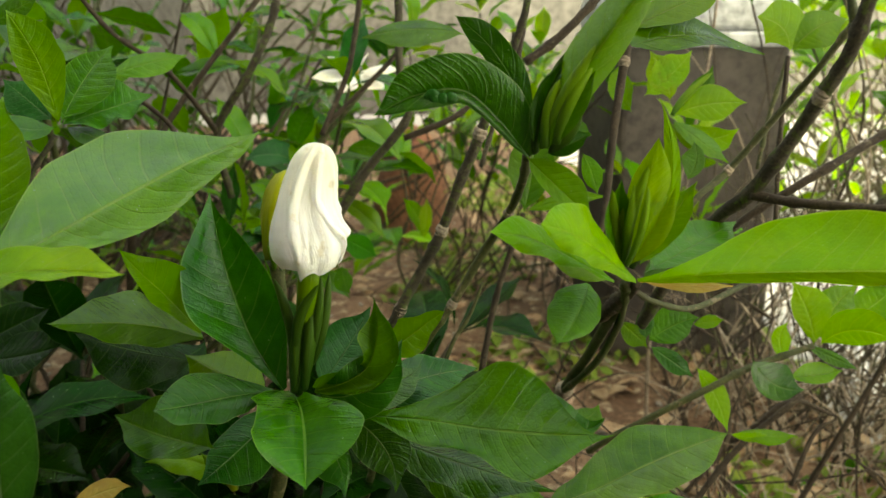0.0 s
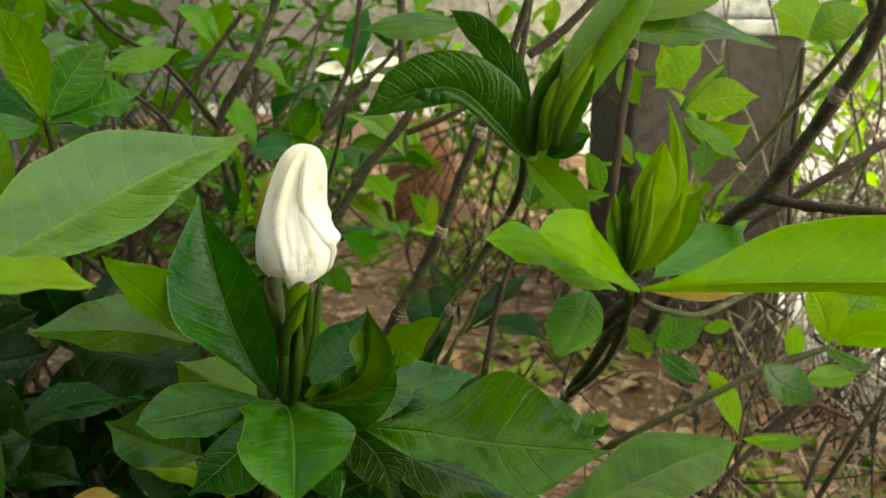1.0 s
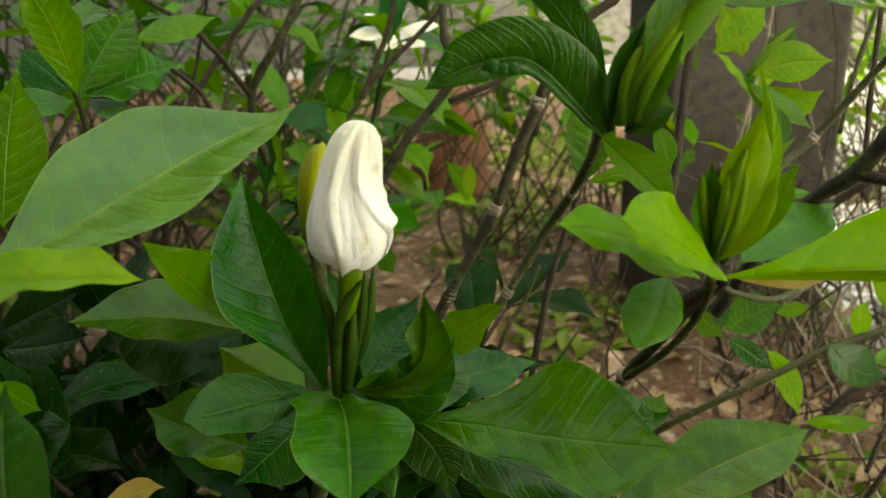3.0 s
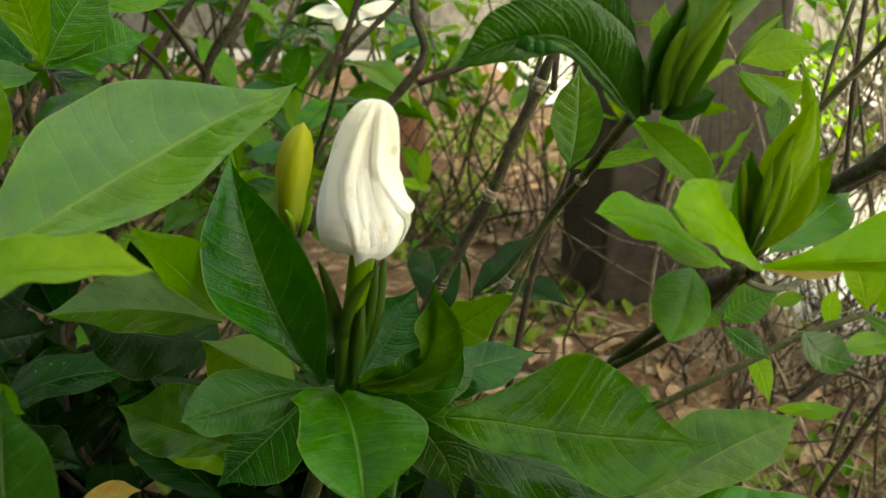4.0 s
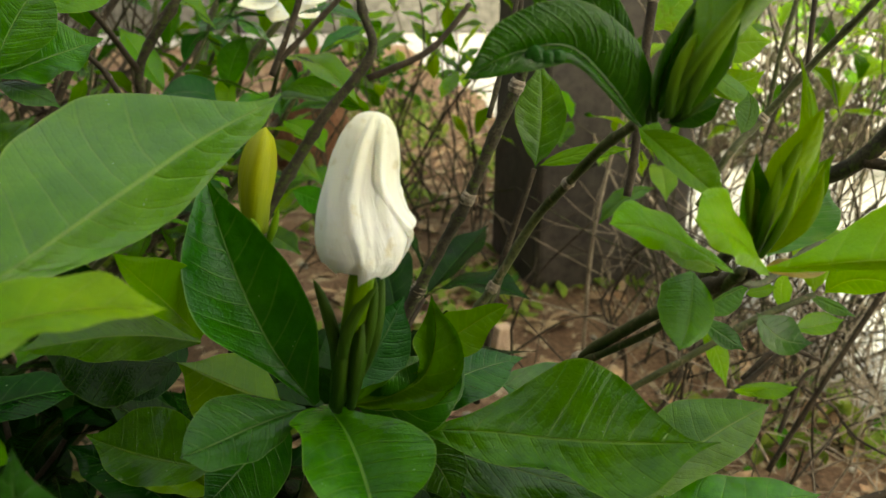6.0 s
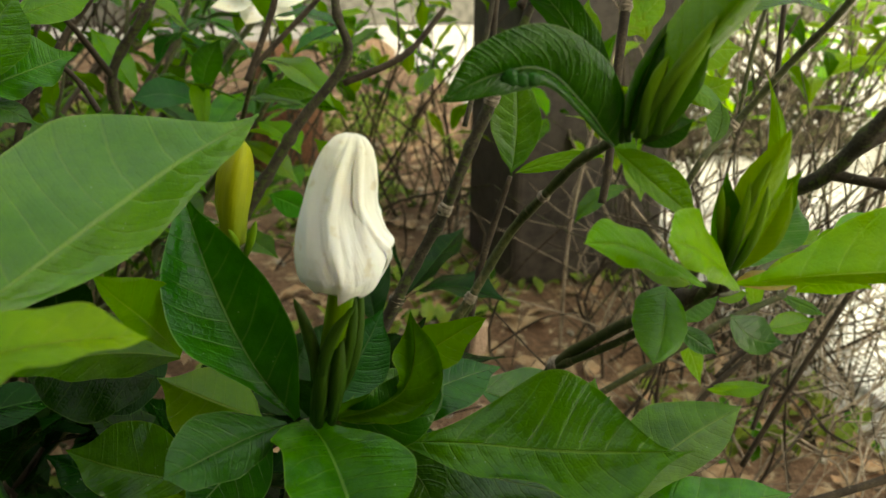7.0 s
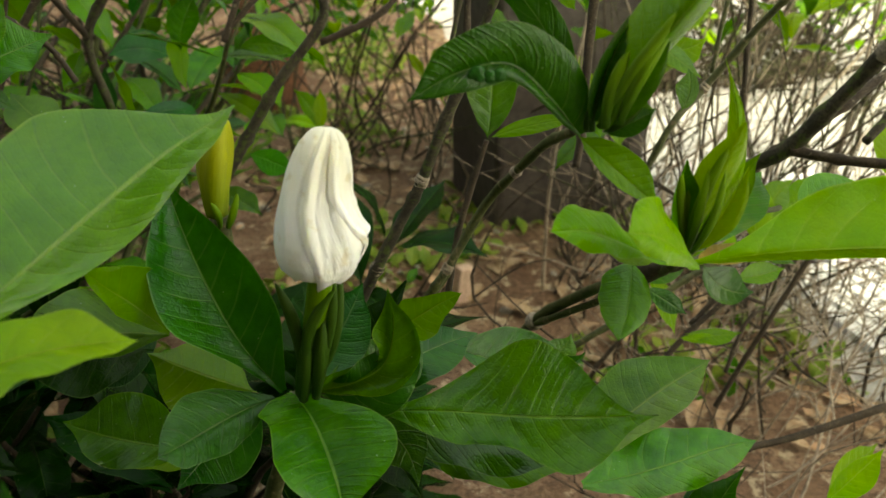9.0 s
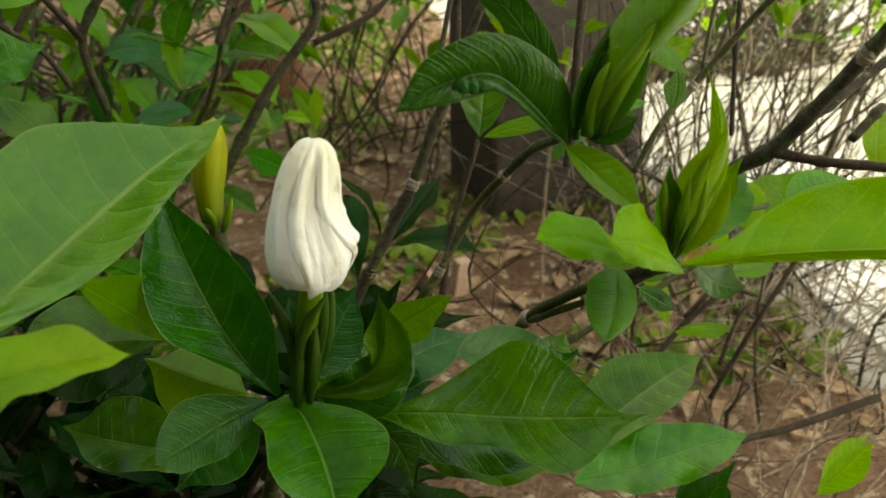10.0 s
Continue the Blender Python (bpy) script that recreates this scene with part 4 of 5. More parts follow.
leaf(shrub, "mid", (-0.2050, 0.4526, 0.5153), (-0.1822, 0.4701, 0.5235), (-0.1638, 0.4819, 0.5295), (-0.1878, 0.4845, 0.5397), (-0.1747, 0.4607, 0.5166), wave=0.05, cup=0.06)
leaf(shrub, "light", (-0.2143, 0.5482, 0.5371), (-0.1927, 0.5630, 0.5448), (-0.1706, 0.5770, 0.5492), (-0.1970, 0.5697, 0.5508), (-0.1909, 0.5556, 0.5357))
leaf(shrub, "mid", (-0.2043, 0.4474, 0.5149), (-0.2184, 0.4396, 0.5148), (-0.2320, 0.4337, 0.5221), (-0.2222, 0.4488, 0.5207), (-0.2159, 0.4331, 0.5092))
leaf(shrub, "teal", (-0.2150, 0.4682, 0.5159), (-0.2322, 0.4716, 0.5296), (-0.2431, 0.4739, 0.5386), (-0.2284, 0.4790, 0.5384), (-0.2343, 0.4640, 0.5194))
leaf(shrub, "old", (-0.2065, 0.4625, 0.5134), (-0.1905, 0.4563, 0.5095), (-0.1764, 0.4497, 0.5036), (-0.1911, 0.4625, 0.5134), (-0.1899, 0.4500, 0.5048))
leaf(shrub, "mid", (-0.2428, 0.4656, 0.5672), (-0.2247, 0.4681, 0.5774), (-0.2156, 0.4692, 0.5818), (-0.2277, 0.4696, 0.5833), (-0.2201, 0.4670, 0.5730))
# right cluster
leaf(shrub, "young", (0.2641, 0.5655, 0.3480), (0.2609, 0.5706, 0.3684), (0.2488, 0.5766, 0.3926), (0.2500, 0.5706, 0.3684), (0.2782, 0.5716, 0.3723))
leaf(shrub, "young", (0.2626, 0.5537, 0.3525), (0.2801, 0.5445, 0.3670), (0.3042, 0.5308, 0.3639), (0.2728, 0.5530, 0.3804), (0.2854, 0.5372, 0.3586))
leaf(shrub, "light", (0.3003, 0.5928, 0.3543), (0.3171, 0.5959, 0.3665), (0.3381, 0.5999, 0.3828), (0.3039, 0.6046, 0.3703), (0.3244, 0.5839, 0.3596))
leaf(shrub, "light", (0.2772, 0.5898, 0.3421), (0.2919, 0.5964, 0.3685), (0.3087, 0.5999, 0.3828), (0.2814, 0.5989, 0.3787), (0.3066, 0.5954, 0.3644))
leaf(shrub, "old", (0.2153, 0.5515, 0.3437), (0.2281, 0.5403, 0.3294), (0.2452, 0.5300, 0.3297), (0.2418, 0.5478, 0.3389), (0.2242, 0.5330, 0.3209))
leaf(shrub, "light", (0.2409, 0.5484, 0.3310), (0.2586, 0.5487, 0.3322), (0.2791, 0.5495, 0.3356), (0.2608, 0.5558, 0.3399), (0.2564, 0.5424, 0.3277))
leaf(shrub, "young", (0.2440, 0.5628, 0.3371), (0.2400, 0.5667, 0.3527), (0.2460, 0.5696, 0.3644), (0.2339, 0.5662, 0.3508), (0.2480, 0.5657, 0.3488))
leaf(shrub, "young", (0.1796, 0.5620, 0.3340), (0.1973, 0.5634, 0.3086), (0.2076, 0.5642, 0.2807), (0.2051, 0.5672, 0.3135), (0.1892, 0.5606, 0.3077))
leaf(shrub, "young", (0.2037, 0.5503, 0.2871), (0.2198, 0.5496, 0.2844), (0.2359, 0.5499, 0.2855), (0.2198, 0.5506, 0.2883), (0.2198, 0.5489, 0.2812))
leaf(shrub, "mid", (0.2581, 0.5657, 0.3488), (0.2802, 0.5633, 0.3391), (0.2963, 0.5613, 0.3312), (0.2802, 0.5643, 0.3430), (0.2782, 0.5620, 0.3340))
leaf(shrub, "young", (0.1957, 0.4878, 0.5530), (0.1916, 0.4910, 0.5660), (0.1772, 0.4926, 0.5722), (0.1804, 0.4893, 0.5592), (0.2049, 0.4987, 0.5761))
leaf(shrub, "light", (0.1970, 0.4878, 0.5530), (0.2107, 0.4910, 0.5660), (0.2282, 0.4922, 0.5707), (0.2081, 0.4986, 0.5755), (0.2179, 0.4836, 0.5568))
leaf(shrub, "young", (0.1430, 0.5295, 0.5137), (0.1642, 0.5312, 0.5205), (0.1895, 0.5315, 0.5215), (0.1657, 0.5393, 0.5322), (0.1626, 0.5236, 0.5104))
leaf(shrub, "young", (0.1413, 0.5287, 0.5102), (0.1624, 0.5261, 0.5000), (0.1846, 0.5276, 0.5058), (0.1622, 0.5331, 0.5074), (0.1678, 0.5186, 0.4904))
leaf(shrub, "light", (0.1423, 0.5289, 0.5113), (0.1576, 0.5157, 0.4995), (0.1732, 0.5074, 0.4868), (0.1644, 0.5215, 0.5023), (0.1527, 0.5122, 0.4957))
leaf(shrub, "mid", (0.1462, 0.5346, 0.5132), (0.1629, 0.5405, 0.5269), (0.1716, 0.5474, 0.5441), (0.1547, 0.5435, 0.5285), (0.1675, 0.5376, 0.5253))
leaf(shrub, "mid", (0.1302, 0.4455, 0.4866), (0.1353, 0.4480, 0.4968), (0.1341, 0.4506, 0.5071), (0.1271, 0.4480, 0.4968), (0.1401, 0.4480, 0.4968))
leaf(shrub, "young", (0.1433, 0.6086, 0.5207), (0.1635, 0.6125, 0.5364), (0.1776, 0.6164, 0.5520), (0.1494, 0.6139, 0.5422), (0.1735, 0.6115, 0.5324))
leaf(shrub, "young", (0.1615, 0.6076, 0.5168), (0.1594, 0.6115, 0.5324), (0.1474, 0.6164, 0.5520), (0.1433, 0.6125, 0.5364), (0.1695, 0.6115, 0.5324))
leaf(shrub, "light", (0.1409, 0.6309, 0.5069), (0.1304, 0.6349, 0.5232), (0.1325, 0.6400, 0.5435), (0.1221, 0.6360, 0.5272), (0.1409, 0.6355, 0.5252))
leaf(shrub, "light", (0.0702, 0.4242, 0.5045), (0.0744, 0.4221, 0.4962), (0.0781, 0.4190, 0.4838), (0.0702, 0.4214, 0.4934), (0.0801, 0.4221, 0.4962))
# behind
leaf(shrub, "mid", (-0.1434, 0.8237, 0.4533), (-0.1406, 0.8288, 0.4738), (-0.1268, 0.8352, 0.4995), (-0.1545, 0.8294, 0.4764), (-0.1279, 0.8288, 0.4738))
leaf(shrub, "mid", (0.0151, 0.5675, 0.5627), (-0.0181, 0.5684, 0.5663), (-0.0532, 0.5670, 0.5605), (-0.0183, 0.5777, 0.5725), (-0.0178, 0.5578, 0.5549))
leaf(shrub, "light", (-0.0262, 0.9737, 0.3318), (-0.0295, 0.9794, 0.3545), (-0.0483, 0.9851, 0.3773), (-0.0396, 0.9794, 0.3545), (-0.0195, 0.9802, 0.3578))
leaf(shrub, "young", (-0.0242, 0.9729, 0.3285), (-0.0195, 0.9794, 0.3545), (-0.0195, 0.9851, 0.3773), (-0.0282, 0.9794, 0.3545), (-0.0128, 0.9794, 0.3545))
leaf(shrub, "mid", (-0.0963, 0.8234, 0.4523), (-0.0742, 0.8247, 0.4576), (-0.0465, 0.8223, 0.4480), (-0.0742, 0.8267, 0.4657), (-0.0714, 0.8223, 0.4480))
leaf(shrub, "mottled", (-0.0926, 0.7303, 0.3888), (-0.0750, 0.7285, 0.3815), (-0.0584, 0.7260, 0.3717), (-0.0725, 0.7309, 0.3913), (-0.0800, 0.7260, 0.3717))
leaf(shrub, "mid", (-0.0661, 0.5311, 0.4166), (-0.0642, 0.5284, 0.4058), (-0.0605, 0.5266, 0.3987), (-0.0716, 0.5284, 0.4058), (-0.0587, 0.5284, 0.4058))
leaf(shrub, "young", (0.0700, 0.3186, 0.4739), (0.0742, 0.3077, 0.5025), (0.0763, 0.2982, 0.5262), (0.0696, 0.3151, 0.5011), (0.0844, 0.3130, 0.5030), widest=0.55, sharp=0.3, cup=-0.05)
leaf(shrub, "mid", (0.0685, 0.3137, 0.4748), (0.0673, 0.3156, 0.4927), (0.0679, 0.3169, 0.5082), (0.0609, 0.3104, 0.4927), (0.0720, 0.3104, 0.4927), sharp=0.6, cup=-0.1)
leaf(shrub, "young", (0.0704, 0.3088, 0.4757), (0.0795, 0.3077, 0.4922), (0.0864, 0.3089, 0.5070), (0.0747, 0.3058, 0.4948), (0.0841, 0.3048, 0.4907), sharp=0.6, cup=-0.1)
spear(shrub, SAP_YOUNG, (0.0694, 0.3139, 0.4757), (0.0710, 0.3088, 0.4963), (0.0749, 0.3034, 0.5162), 0.00211, blunt=0.9)
spear(shrub, SAP_YOUNG, (0.0689, 0.3139, 0.4757), (0.0657, 0.3126, 0.4911), (0.0634, 0.3111, 0.5055), 0.00193)
spear(shrub, SAP_YOUNG, (0.0695, 0.3115, 0.4763), (0.0700, 0.3077, 0.4922), (0.0705, 0.3066, 0.5084), 0.00169)
spear(shrub, SAP_YOUNG, (0.0696, 0.3090, 0.4765), (0.0736, 0.3048, 0.4907), (0.0751, 0.3039, 0.5078), 0.00168)
spear(shrub, SAP_YOUNG, (0.0684, 0.3162, 0.4746), (0.0680, 0.3140, 0.4864), (0.0694, 0.3147, 0.4995), 0.00195)
spear(shrub, SAP, (0.0734, 0.3160, 0.4735), (0.0792, 0.3140, 0.4864), (0.0850, 0.3142, 0.4974), 0.00216)
leaf(shrub, "light", (0.0376, 0.3273, 0.5189), (0.0532, 0.3099, 0.5524), (0.0777, 0.3006, 0.5877), (0.0465, 0.3239, 0.5570), (0.0633, 0.3194, 0.5493), widest=0.5, sharp=0.4, cup=-0.05)
leaf(shrub, "old", (0.0358, 0.3245, 0.5180), (0.0382, 0.3235, 0.5349), (0.0457, 0.3228, 0.5527), (0.0328, 0.3210, 0.5351), (0.0446, 0.3187, 0.5363), sharp=0.6, cup=-0.1)
leaf(shrub, "mid", (0.0395, 0.3196, 0.5193), (0.0470, 0.3154, 0.5334), (0.0559, 0.3144, 0.5499), (0.0422, 0.3162, 0.5365), (0.0522, 0.3129, 0.5337), sharp=0.6, cup=-0.1)
leaf(shrub, "old", (0.0395, 0.3243, 0.5171), (0.0485, 0.3202, 0.5213), (0.0556, 0.3187, 0.5258), (0.0464, 0.3217, 0.5276), (0.0492, 0.3168, 0.5181), cup=0.05)
spear(shrub, SAP_YOUNG, (0.0377, 0.3223, 0.5196), (0.0449, 0.3144, 0.5397), (0.0586, 0.3096, 0.5618), 0.00229, blunt=0.5)
spear(shrub, SAP, (0.0362, 0.3244, 0.5176), (0.0378, 0.3241, 0.5370), (0.0482, 0.3240, 0.5574), 0.00193)
spear(shrub, SAP_YOUNG, (0.0389, 0.3198, 0.5199), (0.0397, 0.3180, 0.5332), (0.0433, 0.3159, 0.5458), 0.00254)
spear(shrub, SAP_YOUNG, (0.0428, 0.3177, 0.5216), (0.0470, 0.3139, 0.5377), (0.0549, 0.3123, 0.5520), 0.00250)
spear(shrub, SAP, (0.0357, 0.3293, 0.5165), (0.0373, 0.3270, 0.5281), (0.0435, 0.3282, 0.5431), 0.00262)
spear(shrub, SAP, (0.0417, 0.3243, 0.5171), (0.0464, 0.3207, 0.5234), (0.0520, 0.3177, 0.5322), 0.00279)
leaf(shrub, "young", (-0.1219, 0.4451, 0.3073), (-0.1463, 0.4445, 0.3227), (-0.1718, 0.4416, 0.3230), (-0.1502, 0.4511, 0.3253), (-0.1468, 0.4328, 0.3191), cup=0.08, wave=0.02)
leaf(shrub, "mid", (-0.1209, 0.4468, 0.3048), (-0.1114, 0.4457, 0.3195), (-0.0985, 0.4483, 0.3307), (-0.1190, 0.4498, 0.3220), (-0.1022, 0.4397, 0.3198))
leaf(shrub, "light", (-0.1215, 0.4420, 0.3061), (-0.1321, 0.4422, 0.3196), (-0.1411, 0.4477, 0.3255), (-0.1397, 0.4448, 0.3174), (-0.1282, 0.4453, 0.3218))
spear(shrub, SAP_YELLOW, (-0.1205, 0.4394, 0.3065), (-0.1250, 0.4406, 0.3165), (-0.1321, 0.4434, 0.3231), 0.00399)
spear(shrub, SAP_YOUNG, (0.1430, 0.5295, 0.5137), (0.1518, 0.5325, 0.5256), (0.1684, 0.5361, 0.5400), 0.00247)
branch(shrub, "grey", (-0.0770, 0.4574, 0.2762, 0.0032), (-0.0469, 0.4510, 0.3640, 0.0030), (-0.0241, 0.4503, 0.4128, 0.0030), (-0.0122, 0.4507, 0.4350, 0.0028), (-0.0006, 0.4488, 0.4586, 0.0028), (0.0094, 0.4455, 0.4866, 0.0027), (0.0196, 0.4439, 0.5114, 0.0030), (0.0238, 0.4420, 0.5242, 0.0021), (0.0335, 0.4403, 0.5487, 0.0021), (0.0416, 0.4414, 0.5737, 0.0018), (0.0459, 0.4483, 0.6014, 0.0018), joints=0.042)
branch(shrub, "grey", (0.0236, 0.5234, 0.4824, 0.0015), (0.0298, 0.5294, 0.5017, 0.0015), (0.0345, 0.5345, 0.5180, 0.0015), (0.0407, 0.5415, 0.5402, 0.0015), (0.0454, 0.5491, 0.5638, 0.0015))
branch(shrub, "green", (-0.0471, 0.4367, 0.2964, 0.0024), (-0.0261, 0.4293, 0.3701, 0.0022), (-0.0056, 0.4139, 0.4117, 0.0021), (0.0046, 0.4127, 0.4275, 0.0021), (0.0217, 0.4124, 0.4575, 0.0021), (0.0315, 0.3971, 0.4786, 0.0020), (0.0355, 0.3712, 0.4988, 0.0020), (0.0333, 0.3341, 0.5152, 0.0018), joints=0.03)
branch(shrub, "brown", (0.0196, 0.5179, 0.3089, 0.0021), (0.0255, 0.5176, 0.3487, 0.0021), (0.0333, 0.5234, 0.3913, 0.0020), (0.0418, 0.5251, 0.4219, 0.0019), (0.0510, 0.5242, 0.4528, 0.0015))
branch(shrub, "green", (0.0419, 0.5801, 0.2000, 0.0047), (0.0615, 0.5368, 0.2844, 0.0040), (0.0772, 0.4998, 0.3428, 0.0034), (0.0816, 0.4463, 0.3866, 0.0030), (0.0789, 0.3801, 0.4309, 0.0027), (0.0781, 0.3465, 0.4513, 0.0023), (0.0739, 0.3266, 0.4647, 0.0020), joints=0.03)
branch(shrub, "green", (0.0761, 0.4994, 0.3411, 0.0022), (0.0845, 0.4405, 0.3839, 0.0020), (0.0827, 0.3791, 0.4270, 0.0017), (0.0759, 0.3308, 0.4606, 0.0013))
branch(shrub, "brown", (0.0737, 0.3753, 0.4325, 0.0022), (0.0757, 0.3578, 0.4451, 0.0035), (0.0782, 0.3423, 0.4551, 0.0031), (0.0779, 0.3242, 0.4654, 0.0019), joints=0.012, rough=0.2)
branch(shrub, "brown", (0.0926, 0.4869, 0.4459, 0.0023), (0.0966, 0.4917, 0.4654, 0.0023), (0.1010, 0.5015, 0.5045, 0.0025), (0.1077, 0.5120, 0.5468, 0.0027), (0.1144, 0.5201, 0.5794, 0.0027), (0.1195, 0.5274, 0.6087, 0.0027))
branch(shrub, "grey", (0.1043, 0.4368, 0.4002, 0.0034), (0.1165, 0.3948, 0.4590, 0.0031), (0.1248, 0.3677, 0.4847, 0.0032), (0.1315, 0.3542, 0.4965, 0.0034), (0.1406, 0.3405, 0.5203, 0.0029), (0.1461, 0.3296, 0.5385, 0.0031), (0.1510, 0.3205, 0.5558, 0.0028), (0.1535, 0.3157, 0.5737, 0.0027), (0.1565, 0.3137, 0.5906, 0.0027), joints=0.06, label="thick grey-brown forked branch")
branch(shrub, "brown", (0.1310, 0.3525, 0.4959, 0.0023), (0.1437, 0.3419, 0.4947, 0.0020), (0.1576, 0.3316, 0.4951, 0.0020), (0.1780, 0.3188, 0.4953, 0.0019))
branch(shrub, "green", (0.1610, 0.3437, 0.5538, 0.0019), (0.1637, 0.3469, 0.5664, 0.0017), (0.1598, 0.3523, 0.5882, 0.0016))
branch(shrub, "green", (0.1325, 0.4852, 0.4394, 0.0017), (0.1482, 0.4872, 0.4680, 0.0019), (0.1694, 0.4964, 0.4843, 0.0021), (0.1940, 0.4896, 0.5191, 0.0020), (0.2078, 0.4755, 0.5450, 0.0019), (0.2220, 0.4667, 0.5716, 0.0019))
branch(shrub, "green", (0.0789, 0.3356, 0.4591, 0.0012), (0.0965, 0.3653, 0.4441, 0.0013), (0.1235, 0.3933, 0.4323, 0.0015), (0.1603, 0.4203, 0.4374, 0.0016), (0.1860, 0.4327, 0.4353, 0.0015))
branch(shrub, "brown", (0.1375, 0.3950, 0.4702, 0.0018), (0.1476, 0.3923, 0.4799, 0.0018), (0.1740, 0.3869, 0.4997, 0.0020), (0.2076, 0.3963, 0.5169, 0.0020), (0.2290, 0.3943, 0.5294, 0.0020))
branch(shrub, "grey", (0.2156, 0.4166, 0.4741, 0.0024), (0.2327, 0.4204, 0.4893, 0.0024))
branch(shrub, "brown", (0.2072, 0.5129, 0.4470, 0.0015), (0.2100, 0.5257, 0.4983, 0.0015), (0.2153, 0.5385, 0.5496, 0.0015))
branch(shrub, "green", (0.2145, 0.5711, 0.4737, 0.0013), (0.2223, 0.5795, 0.5074, 0.0016), (0.2358, 0.5898, 0.5486, 0.0016))
branch(shrub, "grey", (-0.2008, 0.7881, 0.4139, 0.0033), (-0.2075, 0.7779, 0.4765, 0.0036), (-0.1731, 0.7656, 0.5304, 0.0035), (-0.1530, 0.7765, 0.5744, 0.0035), (-0.1429, 0.7887, 0.6232, 0.0035))
branch(shrub, "brown", (-0.2075, 0.7779, 0.4765, 0.0029), (-0.2274, 0.7146, 0.5324, 0.0020), (-0.2547, 0.6709, 0.5640, 0.0018), (-0.2743, 0.6532, 0.5964, 0.0018))
branch(shrub, "grey", (-0.1187, 0.6989, 0.3662, 0.0044), (-0.0880, 0.6984, 0.4159, 0.0043), (-0.0629, 0.6952, 0.4549, 0.0039), (-0.0286, 0.6934, 0.4993, 0.0035), (-0.0351, 0.7018, 0.5329, 0.0032), (-0.0365, 0.7163, 0.5911, 0.0032), (-0.0365, 0.7230, 0.6180, 0.0032))
branch(shrub, "brown", (-0.0320, 0.6915, 0.4811, 0.0026), (0.0028, 0.6923, 0.4949, 0.0026), (0.0212, 0.6953, 0.5069, 0.0022), (0.0443, 0.7018, 0.5329, 0.0019))
branch(shrub, "brown", (-0.1005, 0.7021, 0.4823, 0.0026), (-0.0888, 0.7089, 0.5096, 0.0023), (-0.0770, 0.7168, 0.5415, 0.0023), (-0.0667, 0.7339, 0.6099, 0.0023))
branch(shrub, "brown", (-0.0982, 0.7038, 0.4891, 0.0020), (-0.0723, 0.7100, 0.5142, 0.0020), (-0.0442, 0.7168, 0.5415, 0.0020), (-0.0207, 0.7236, 0.5689, 0.0016))
branch(shrub, "brown", (0.0447, 0.5507, 0.4953, 0.0020), (0.0483, 0.5623, 0.5419, 0.0020), (0.0539, 0.5713, 0.5777, 0.0020), (0.0557, 0.5784, 0.6064, 0.0020))
branch(shrub, "brown", (0.0490, 0.5120, 0.5468, 0.0026), (0.0674, 0.5153, 0.5598, 0.0026), (0.0876, 0.5201, 0.5794, 0.0026), (0.1060, 0.5258, 0.6022, 0.0023))
branch(shrub, "green", (0.1074, 0.5700, 0.2627, 0.0026), (0.1299, 0.5621, 0.2826, 0.0025), (0.1876, 0.5579, 0.3176, 0.0025), (0.2198, 0.5618, 0.3332, 0.0025), (0.2641, 0.5655, 0.3480, 0.0022))
branch(shrub, "brown", (0.2745, 0.6014, 0.1818, 0.0023), (0.3036, 0.5949, 0.2593, 0.0022), (0.3422, 0.5913, 0.3482, 0.0021))
branch(shrub, "brown", (0.2382, 0.5970, 0.2677, 0.0021), (0.2687, 0.6023, 0.2889, 0.0021), (0.3014, 0.5997, 0.2783, 0.0015))
branch(shrub, "brown", (0.1815, 0.5791, 0.1958, 0.0024), (0.2251, 0.5928, 0.2508, 0.0024), (0.2721, 0.5918, 0.2983, 0.0021))
branch(shrub, "brown", (0.2687, 0.5865, 0.2254, 0.0018), (0.2861, 0.5960, 0.2635, 0.0018), (0.3014, 0.5986, 0.2741, 0.0012))
branch(shrub, "brown", (0.2238, 0.5035, 0.2175, 0.0025), (0.2721, 0.4980, 0.2264, 0.0028), (0.3403, 0.4937, 0.2463, 0.0031))
branch(shrub, "grey", (-0.2066, 0.4513, 0.5100, 0.0015), (-0.2186, 0.4469, 0.4925, 0.0015), (-0.2277, 0.4418, 0.4719, 0.0017))
branch(shrub, "brown", (-0.1828, 0.5988, 0.4817, 0.0019), (-0.1949, 0.6037, 0.5012, 0.0017), (-0.2099, 0.5832, 0.5224, 0.0016))
branch(shrub, "green", (-0.0077, 0.4394, 0.3588, 0.0015), (0.0051, 0.4479, 0.3928, 0.0013), (0.0147, 0.4517, 0.4083, 0.0011), (0.0226, 0.4563, 0.4268, 0.0009))

# blistered patch on the arching leaf
def blister_mesh(middle, across, down, size):
    rnd = random.Random(3)
    bm = bmesh.new()
    for k in range(7):
        at = Vector(middle) + (Vector(across) - Vector(middle)) * rnd.uniform(-1, 1) + (Vector(down) - Vector(middle)) * rnd.uniform(-0.7, 0.7)
        bmesh.ops.create_icosphere(bm, subdivisions=3, radius=size * rnd.uniform(0.5, 1.0), matrix=Matrix.Translation(at) @ Matrix.Diagonal((1.0, 0.45, 0.9, 1)))
    for f in bm.faces:
        f.smooth = True
    layer = bm.loops.layers.uv.new("UVMap")
    for f in bm.faces:
        for c in f.loops:
            c[layer].uv = (0.3, 0.7)
    return bm


part("blister", blister_mesh((-0.0004, 0.3233, 0.5391), (0.0047, 0.3230, 0.5381), (-0.0004, 0.3227, 0.5366), 0.0030), LEAF["teal"], shrub, "shiny blistered patch of a damaged leaf")

